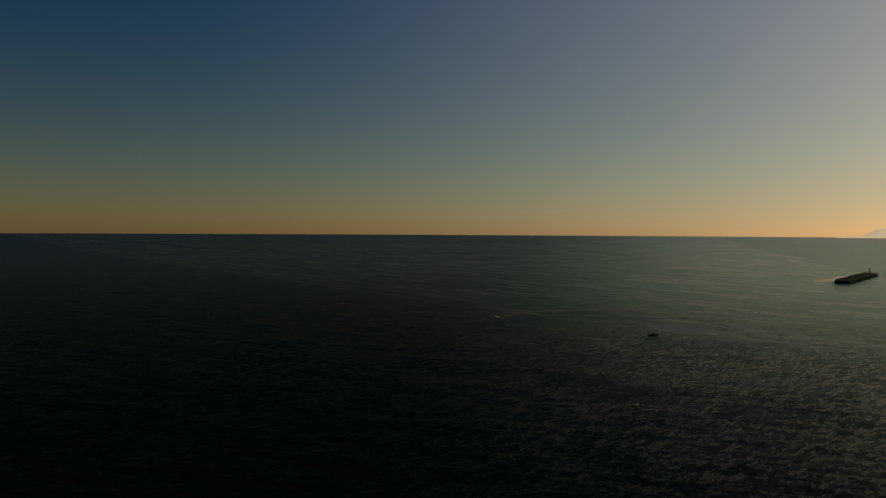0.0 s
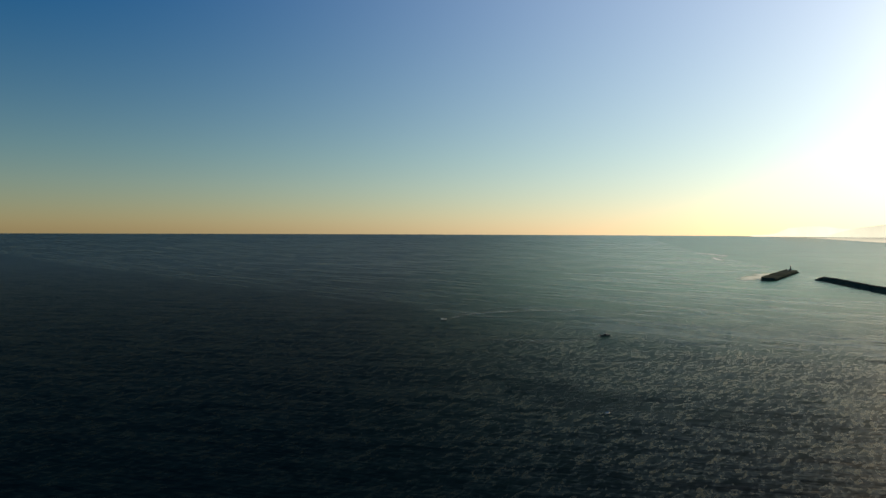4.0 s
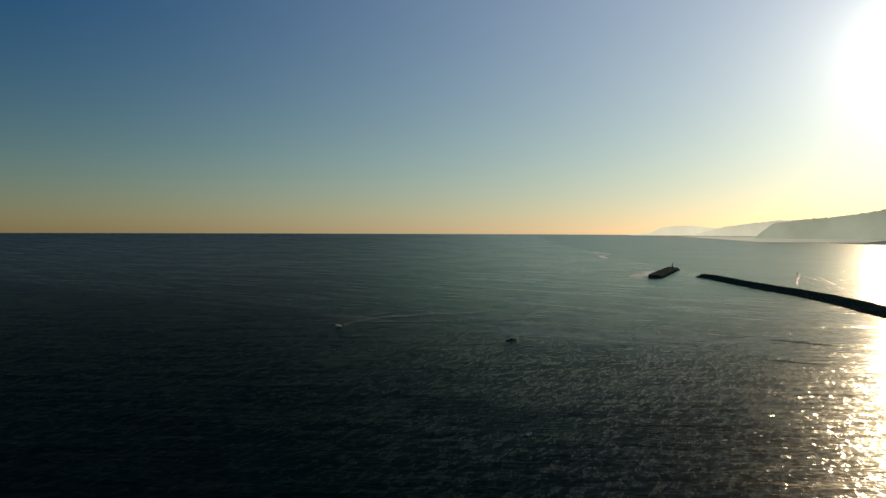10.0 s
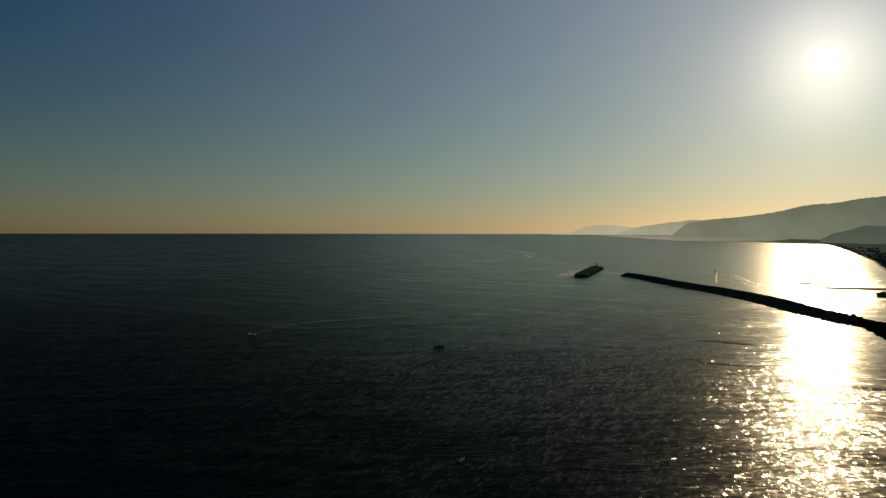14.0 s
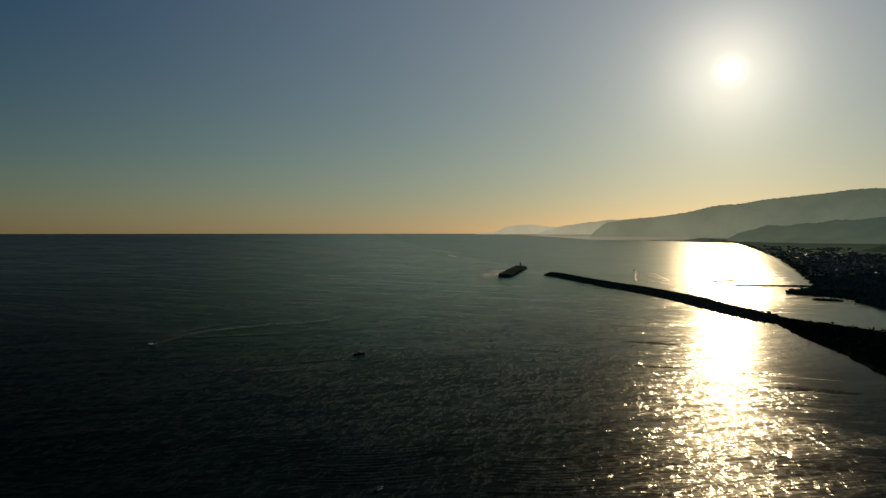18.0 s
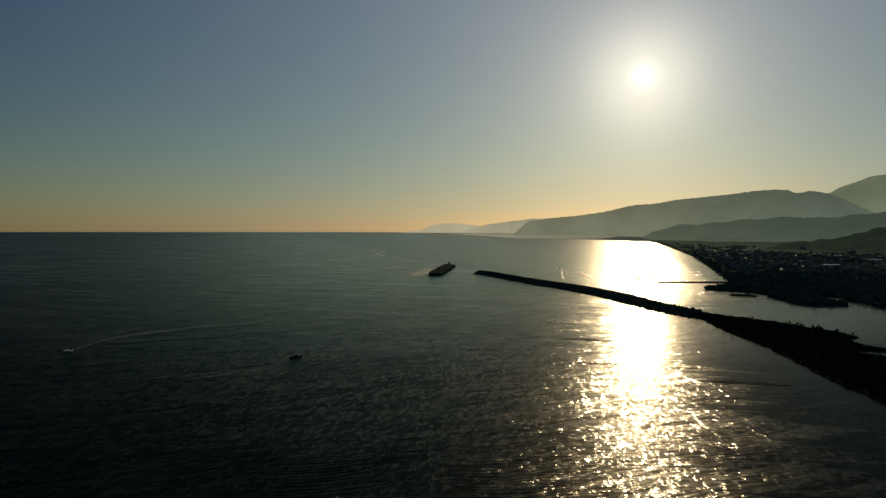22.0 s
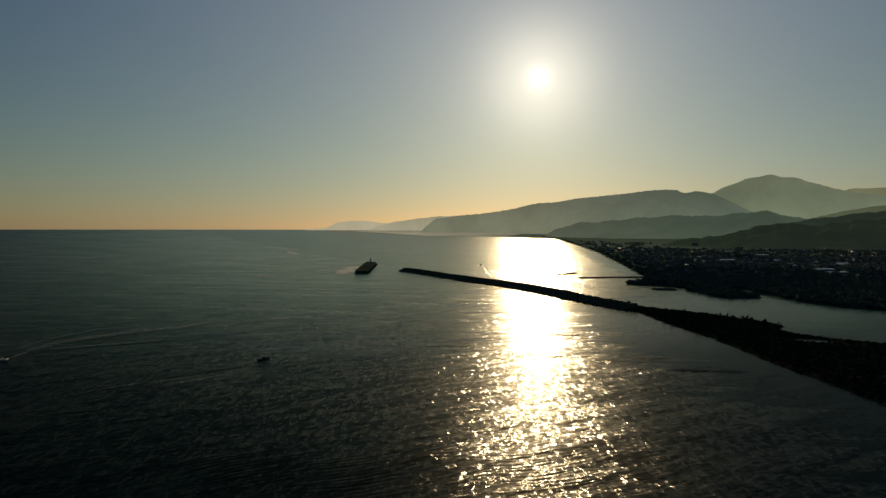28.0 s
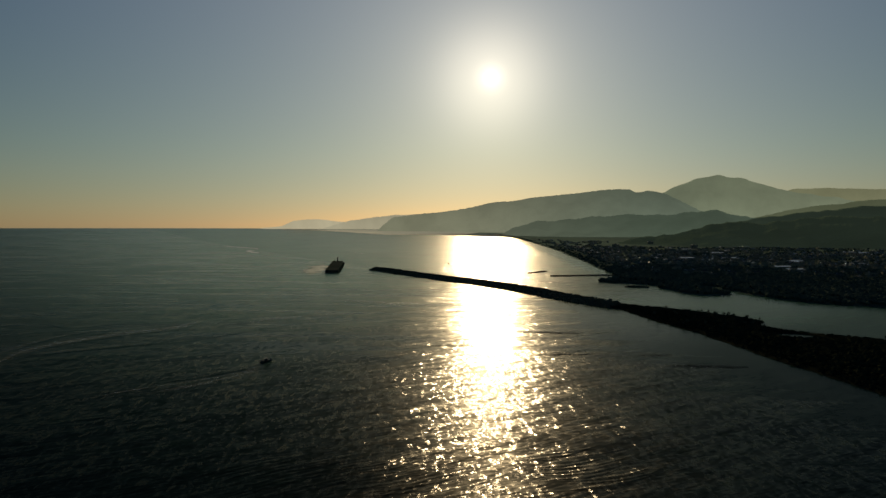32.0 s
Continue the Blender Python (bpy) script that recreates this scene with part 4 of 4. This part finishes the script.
def clump_field(name, places, sizes, ico, material, seed, flat=0.75):
    """Leafy clumps with ragged outlines, one mesh."""
    rng = np.random.RandomState(seed)
    v0, f0 = ico
    n = len(places)
    v = np.repeat(v0[None], n, 0) * (1 + rng.uniform(-0.38, 0.38, (n, len(v0), 1)))
    a = rng.uniform(0, 6.28, n)
    c, s = np.cos(a), np.sin(a)
    v = np.stack([v[..., 0] * c[:, None] - v[..., 1] * s[:, None], v[..., 0] * s[:, None] + v[..., 1] * c[:, None], v[..., 2] * flat], -1)
    v = v * np.asarray(sizes)[:, None, None] + np.asarray(places)[:, None, :]
    f = (f0[None] + (np.arange(n) * len(v0))[:, None, None]).reshape(-1, 3)
    return np_mesh(name, v.reshape(-1, 3), f, material)


def leafy_crown(seed, radius, height, base, clumps=16, leaves=110):
    """An open crown: ragged clumps with loose leaf tufts between them."""
    rng = np.random.RandomState(seed)
    pos, size = [], []
    for _ in range(clumps):
        a, w = rng.uniform(0, 6.28), rng.uniform(0, 1) ** 0.6
        h = rng.uniform(0, 1)
        bulge = math.sin(math.pi * (0.15 + 0.8 * h))
        pos.append((radius * w * bulge * math.cos(a), radius * w * bulge * math.sin(a), base + h * height))
        size.append(radius * rng.uniform(0.22, 0.42))
    rng2 = np.random.RandomState(seed + 50)
    v0, f0 = ICO1
    vs = [v0 * (1 + rng2.uniform(-0.4, 0.4, (len(v0), 1))) * s * np.array((1, 1, 0.7)) + p for p, s in zip(pos, size)]
    fs = [f0 + len(v0) * i for i in range(clumps)]
    k = len(v0) * clumps
    for i in range(leaves):
        p = np.array(pos[rng.randint(clumps)]) + rng.normal(0, radius * 0.26, 3) * (1, 1, 0.8)
        q = rng.normal(0, radius * 0.12, (3, 3))
        vs.append(p + q)
        fs.append(np.array([[k, k + 1, k + 2]]))
        k += 3
    return np_mesh("crown", np.vstack(vs), np.vstack(fs), LEAF_DARK if seed % 2 else LEAF)


def build_tree(seed, height, label):
    rng = random.Random(seed)
    root = thing("tree", label, "tree", "trees on the shore")
    bm = bmesh.new()
    tube(bm, (0, 0, -0.4), (0.1 * height * rng.uniform(-0.5, 0.5), 0.05 * height, height * 0.55), height * 0.035, height * 0.018, 8)
    part("trunk", bm, BARK, root)
    for i in range(4):
        a = i * 1.57 + rng.uniform(-0.4, 0.4)
        z = height * rng.uniform(0.32, 0.5)
        bm = bmesh.new()
        tube(bm, (0, 0.02 * height, z), (math.cos(a) * height * 0.26, math.sin(a) * height * 0.26, z + height * 0.22), height * 0.014, height * 0.006, 6)
        part("limb", bm, BARK, root)
    ob = new("crown", leafy_crown(seed, height * 0.36, height * 0.52, height * 0.40))
    ob.parent = root
    return root


def scatter(n, seed, x0, x1, y0, y1, test):
    rng = np.random.RandomState(seed)
    x, y = rng.uniform(x0, x1, n), rng.uniform(y0, y1, n)
    d = shore_distance(x, y)
    keep = test(x, y, d)
    return x[keep], y[keep], d[keep]


def on_spit(x, y):
    return x < 480


def plant_scrub():
    rng = np.random.RandomState(41)
    x, y, d = scatter(42000, 42, 150, 480, 0, 560, lambda x, y, d: (d > 0.6) & (waves(x, y, 40, 9) > -1.2) & (y < 540 + 10 * waves(x, y, 30, 12)) & (np.hypot(x, y - 160) > 250) & (np.hypot((x - 400) / 20, (y - 348) / 18) > 1))
    size = rng.uniform(0.8, 1.7, len(x)) * np.clip(0.45 + d / 22, 0.5, 1.15)
    z = ground_height(x, y, d) + size * 0.3
    me = clump_field("scrub", np.stack([x, y, z], 1), size, ICO1, LEAF, 43)
    tagged(new("scrub", me), "dense dark coastal scrub covering the spit", "shrubs", kind="stuff")
    x, y, d = scatter(17000, 44, 600, 2200, -100, 2000, lambda x, y, d: (d > 6) & (waves(x, y, 130, 10) > -0.1) & (np.hypot(x, y) < 2300) & (x > 480))
    size = rng.uniform(1.6, 3.6, len(x))
    z = ground_height(x, y, d) + size * 0.4
    me = clump_field("scrub", np.stack([x, y, z], 1), size, ICO1, LEAF_DARK, 45)
    tagged(new("scrub", me), "dark trees and hedges between the houses", "trees", kind="stuff")
    x, y, d = scatter(26000, 54, 600, 1200, 200, 860, lambda x, y, d: (d > 3) & (x > 480) & (waves(x, y, 90, 14) > -0.75) & (x + 0.5 * y < 1420))
    size = rng.uniform(1.6, 3.4, len(x))
    me = clump_field("scrub", np.stack([x, y, ground_height(x, y, d) + size * 0.4], 1), size, ICO1, LEAF_DARK, 55)
    tagged(new("scrub", me), "dark shore wood between the bay and the houses", "trees", kind="stuff")
    x, y, d = scatter(60000, 46, 600, 3000, 300, 3000, lambda x, y, d: (d > 3) & (d < 22) & (x > 480))
    size = rng.uniform(1.2, 3.0, len(x))
    z = ground_height(x, y, d) + size * 0.35
    me = clump_field("scrub", np.stack([x, y, z], 1), size, ICO1, LEAF_DARK, 47)
    tagged(new("scrub", me), "dark belt of shore trees along the beach", "trees", kind="stuff")


plant_scrub()


def plant_islet():
    rng = np.random.RandomState(52)
    s = np.linspace(0.05, 0.95, 12)
    p = np.stack([625 + 14 * s + rng.uniform(-1, 1, 12), 637 - 17 * s + rng.uniform(-1, 1, 12), 1.2 + 0 * s], 1)
    me = clump_field("scrub", p, rng.uniform(0.8, 2.0, 12), ICO2, LEAF_DARK, 53)
    tagged(new("scrub", me), "dark bushes on the low islet", "shrubs", kind="stuff")


plant_islet()


def build_road():
    line = spline([(2300, 2330), (1905, 1850), (1480, 1375), (1150, 1050), (990, 890)], 160)
    t, left = station_frame(line)
    w = np.linspace(-6, 6, 3)
    x, y = line[:, :1] + left[:, :1] * w, line[:, 1:] + left[:, 1:] * w
    z = ground_height(x, y) + 0.35
    tagged(new("road", np_mesh("road", np.stack([x, y, z], -1).reshape(-1, 3), grid_faces(160, 3)[:, ::-1], ASPHALT, True)), "pale coastal road behind the beach", "road", kind="structure")


build_road()


def plant_trees():
    kinds = [build_tree(61, 5.0, "low wind-shaped dark shore tree"), build_tree(62, 6.2, "round dark broadleaf tree on the shore"), build_tree(63, 4.2, "small bushy dark tree on the shore"),
             build_tree(64, 5.6, "dark pine-like tree on the shore")]
    x, y, d = scatter(2600, 48, 380, 480, 250, 505, lambda x, y, d: (d > 3.5) & (d < 26) & on_spit(x, y) & (np.hypot((x - 405) / 36, (y - 346) / 34) > 1))
    x2, y2, d2 = scatter(9000, 49, 600, 900, 330, 780, lambda x, y, d: (d > 3.5) & (d < 30) & (x > 480))
    spots = [(a, b, c) for a, b, c in zip(x, y, d)][:80] + [(a, b, c) for a, b, c in zip(x2, y2, d2)][:80]
    rng = random.Random(50)
    for i, (px, py, pd) in enumerate(spots):
        pz = float(ground_height(np.array([px]), np.array([py]))[0])
        m = pose(px, py, pz, 0, 0, rng.uniform(0, 360))
        if i < 4:
            kinds[i].matrix_basis = m @ Matrix.Scale(0.7, 4)
        else:
            ob = copy_thing(kinds[i % 4], m)
            ob.scale = (rng.uniform(0.42, 0.75),) * 3


plant_trees()

# ======================= town =======================


def gable(bm, w, l, z0, rise, over=0.4):
    """A pitched roof with thickness, ridge along y."""
    x, y, t = w / 2 + over, l / 2 + over, 0.18
    prof = [(-x, z0 - over * rise / (w / 2)), (0, z0 + rise), (x, z0 - over * rise / (w / 2)), (x, z0 - over * rise / (w / 2) + t), (0, z0 + rise + t), (-x, z0 - over * rise / (w / 2) + t)]
    loops = [[bm.verts.new((px, sy * y, pz)) for px, pz in prof] for sy in (-1, 1)]
    for i in range(6):
        bm.faces.new((loops[0][i], loops[0][(i + 1) % 6], loops[1][(i + 1) % 6], loops[1][i]))
    bm.faces.new((loops[0][0], loops[0][5], loops[0][4], loops[0][1]))
    bm.faces.new((loops[0][1], loops[0][4], loops[0][3], loops[0][2]))
    bm.faces.new((loops[1][0], loops[1][1], loops[1][4], loops[1][5]))
    bm.faces.new((loops[1][1], loops[1][2], loops[1][3], loops[1][4]))
    bmesh.ops.recalc_face_normals(bm, faces=bm.faces)
    return bm


def gable_walls(bm, w, l, h, rise):
    prof = [(-w / 2, -0.6), (w / 2, -0.6), (w / 2, h), (0, h + rise * 0.98), (-w / 2, h)]
    loops = [[bm.verts.new((px, sy * l / 2, pz)) for px, pz in prof] for sy in (-1, 1)]
    for i in range(5):
        bm.faces.new((loops[0][i], loops[0][(i + 1) % 5], loops[1][(i + 1) % 5], loops[1][i]))
    bm.faces.new(loops[0][::-1])
    bm.faces.new(loops[1])
    bmesh.ops.recalc_face_normals(bm, faces=bm.faces)
    return bm


def tank_shape(bm, x, y, z, r):
    """A squat upright tank with domed ends."""
    bmesh.ops.create_icosphere(bm, subdivisions=2, radius=r, matrix=Matrix.Translation((x, y, z + r)) @ Matrix.Diagonal((1, 1, 1.25, 1)))
    for f in bm.faces:
        f.smooth = True
    return bm


def build_house(w, l, h, rise, roof_mat, label, category="house", group="houses of the town"):
    root = thing(category.replace(" ", "_"), label, category, group)
    part("wall", gable_walls(bmesh.new(), w, l, h, rise), WALL, root)
    part("roof", gable(bmesh.new(), w, l, h, rise), roof_mat, root)
    for s in (-1, 1):
        for py in (-l * 0.25, l * 0.25):
            part("window", box(bmesh.new(), s * w / 2 - 0.04, s * w / 2 + 0.04, py - 0.8, py + 0.8, h * 0.45, h * 0.8), WINDOW, root)
    # an unseen tank, added so that the roof catches a sun glint
    if category == "house":
        tank = part("water_tank", tank_shape(bmesh.new(), w * 0.2, l * 0.28, h + rise * 0.62, 0.55), GLINT_STEEL, root, "round steel tank added on the roof to catch a sun glint")
        part("tank_stand", box(bmesh.new(), w * 0.2 - 0.5, w * 0.2 + 0.5, l * 0.28 - 0.5, l * 0.28 + 0.5, h + rise * 0.3, h + rise * 0.62 + 0.1), STEEL, tank)
    part("door", box(bmesh.new(), -0.5, 0.5, -l / 2 - 0.05, -l / 2 + 0.03, 0, 2.05), HULL_DARK, root)
    return root


def build_block(w, l, floors):
    """A flat-roofed apartment block with rows of windows."""
    h = floors * 3.0
    root = thing("apartment_block", "pale flat-roofed apartment block among the houses", "building", "apartment blocks")
    part("wall", box(bmesh.new(), -w / 2, w / 2, -l / 2, l / 2, -0.6, h, 0.1), WALL, root)
    part("roof", box(bmesh.new(), -w / 2 - 0.2, w / 2 + 0.2, -l / 2 - 0.2, l / 2 + 0.2, h, h + 0.5, 0.05), ROOF_METAL, root)
    part("stair_tower", box(bmesh.new(), -1.5, 1.5, -1.5, 1.5, h + 0.5, h + 3.0, 0.05), WALL, root)
    for f in range(floors):
        for k in range(4):
            y = (k - 1.5) * l / 4
            for s in (-1, 1):
                part("window", box(bmesh.new(), s * w / 2 - 0.05, s * w / 2 + 0.05, y - 1.1, y + 1.1, f * 3 + 1.0, f * 3 + 2.3), WINDOW, root)
    return root


def town_spots(n, seed, near, far):
    rng = np.random.RandomState(seed)
    out = []
    while len(out) < n:
        az, r = radians(rng.uniform(45, 80)), rng.uniform(near ** 0.5, far ** 0.5) ** 2
        x, y = EYE[0] + r * math.sin(az), EYE[1] + r * math.cos(az)
        ax, ay = np.array([x]), np.array([y])
        if outline_distance(ax, ay, MAINLAND)[0] < 28 or waves(ax, ay, 420, 71)[0] < rng.uniform(-1.0, 0.4):
            continue
        if az > radians(54) and r > 2250:
            continue
        out.append((x, y, float(ground_height(ax, ay)[0]), rng.uniform(0, 180)))
    return out


def build_town():
    rng = random.Random(72)
    kinds = [build_house(7.5, 10, 5.4, 1.4, ROOF_DARK, "two-storey house with a low tiled roof"), build_house(6.5, 9, 3.2, 0.9, ROOF_DARK, "small house with a low dark roof"),
             build_house(8, 11, 5.6, 1.8, ROOF_DARK, "two-storey house with a dark pitched roof"), build_house(7, 9, 3.2, 1.6, ROOF_DARK, "single-storey house with a dark roof"),
             build_house(9, 13, 6.0, 1.2, ROOF_DARK, "large house with a low dark roof")]
    for i, (x, y, z, a) in enumerate(town_spots(210, 73, 1020, 1950)):
        m = pose(x, y, z, 0, 0, a)
        if i < len(kinds):
            kinds[i].matrix_basis = m
        else:
            copy_thing(kinds[rng.randrange(len(kinds))], m)
    sheds = [build_house(14, 30, 5.0, 0.9, ROOF_METAL, "long shed with a bright sheet-metal roof", "shed", "long sheds")]
    for i, (x, y, a) in enumerate([(1215, 898, 60), (1005, 597, 62), (1229, 693, 70), (1262, 700, 70), (1774, 781, 66), (1755, 742, 64), (1267, 832, 58), (1060, 640, 64), (1500, 980, 50), (1650, 1150, 52)]):
        z = float(ground_height(np.array([float(x)]), np.array([float(y)]))[0])
        m = pose(x, y, z, 0, 0, a)
        if i == 0:
            sheds[0].matrix_basis = m
        else:
            copy_thing(sheds[0], m)
    block = build_block(11, 20, 4)
    for i, (x, y, a) in enumerate([(1530, 1130, 20), (1490, 1040, 75), (2020, 1500, 40), (1800, 1210, 60), (1700, 1420, 15)]):
        z = float(ground_height(np.array([float(x)]), np.array([float(y)]))[0])
        m = pose(x, y, z, 0, 0, a)
        if i == 0:
            block.matrix_basis = m
        else:
            copy_thing(block, m)


build_town()


def build_far_town():
    """The closely built quarters further off, too many to count."""
    rng = np.random.RandomState(75)
    cube = np.array([(x, y, z) for x in (-0.5, 0.5) for y in (-0.5, 0.5) for z in (0, 1)], float)
    quads = np.array([(0, 1, 3, 2), (4, 6, 7, 5), (0, 4, 5, 1), (2, 3, 7, 6), (0, 2, 6, 4), (1, 5, 7, 3)])
    wv, wf, rv, rf, shiny, tanks = [], [], [], [], [], []
    for i, (x, y, z, a) in enumerate(town_spots(1500, 76, 1300, 2900)):
        c, s = math.cos(radians(a)), math.sin(radians(a))
        k = (75 - float(sea_level(np.array(x), np.array(y)))) / 75 * 0.72
        w, l, h = k * rng.uniform(6, 11), k * rng.uniform(8, 15), k * rng.choice([3.2, 5.6, 5.8, 8.5])
        turn = np.array(((c, -s, 0), (s, c, 0), (0, 0, 1)))
        wv.append((cube * (w, l, h)) @ turn.T + (x, y, z))
        wf.append(quads + 8 * i)
        rise, o = k * rng.uniform(0.3, 1.6), 0.4
        roof = np.array([(-w / 2 - o, -l / 2 - o, h), (0, -l / 2 - o, h + rise), (w / 2 + o, -l / 2 - o, h), (-w / 2 - o, l / 2 + o, h), (0, l / 2 + o, h + rise), (w / 2 + o, l / 2 + o, h)])
        rv.append(roof @ turn.T + (x, y, z))
        rf.append(np.array([(0, 3, 4, 1), (1, 4, 5, 2)]) + 6 * i)
        shiny += [rng.uniform() < 0.08] * 2
        # more unseen tanks, added as glint points over the far roofs
        if rng.uniform() < 0.6:
            tanks.append((x, y, z + h + rise + 0.5))
    root = thing("town_quarter", "closely built low houses of the far quarter", "houses", kind="stuff")
    a = new("wall", np_mesh("wall", np.vstack(wv), np.vstack(wf), WALL))
    roofs = np_mesh("roof", np.vstack(rv), np.vstack(rf)[:, ::-1], ROOF_DARK)
    roofs.materials.append(ROOF_METAL)
    roofs.polygons.foreach_set("material_index", np.array(shiny, np.int32))
    b = new("roof", roofs)
    v0, f0 = ICO2
    n = len(tanks)
    size = rng.uniform(0.5, 0.95, (n, 1, 1))
    tv = (v0[None] * size + np.array(tanks)[:, None]).reshape(-1, 3)
    tf = (f0[None] + (np.arange(n) * len(v0))[:, None, None]).reshape(-1, 3)
    c = new("water_tank", np_mesh("water_tank", tv, tf, GLINT_STEEL, True))
    tagged(c, "round steel tanks added on the roofs to catch sun glints", kind="stuff")
    a.parent = b.parent = c.parent = root


build_far_town()
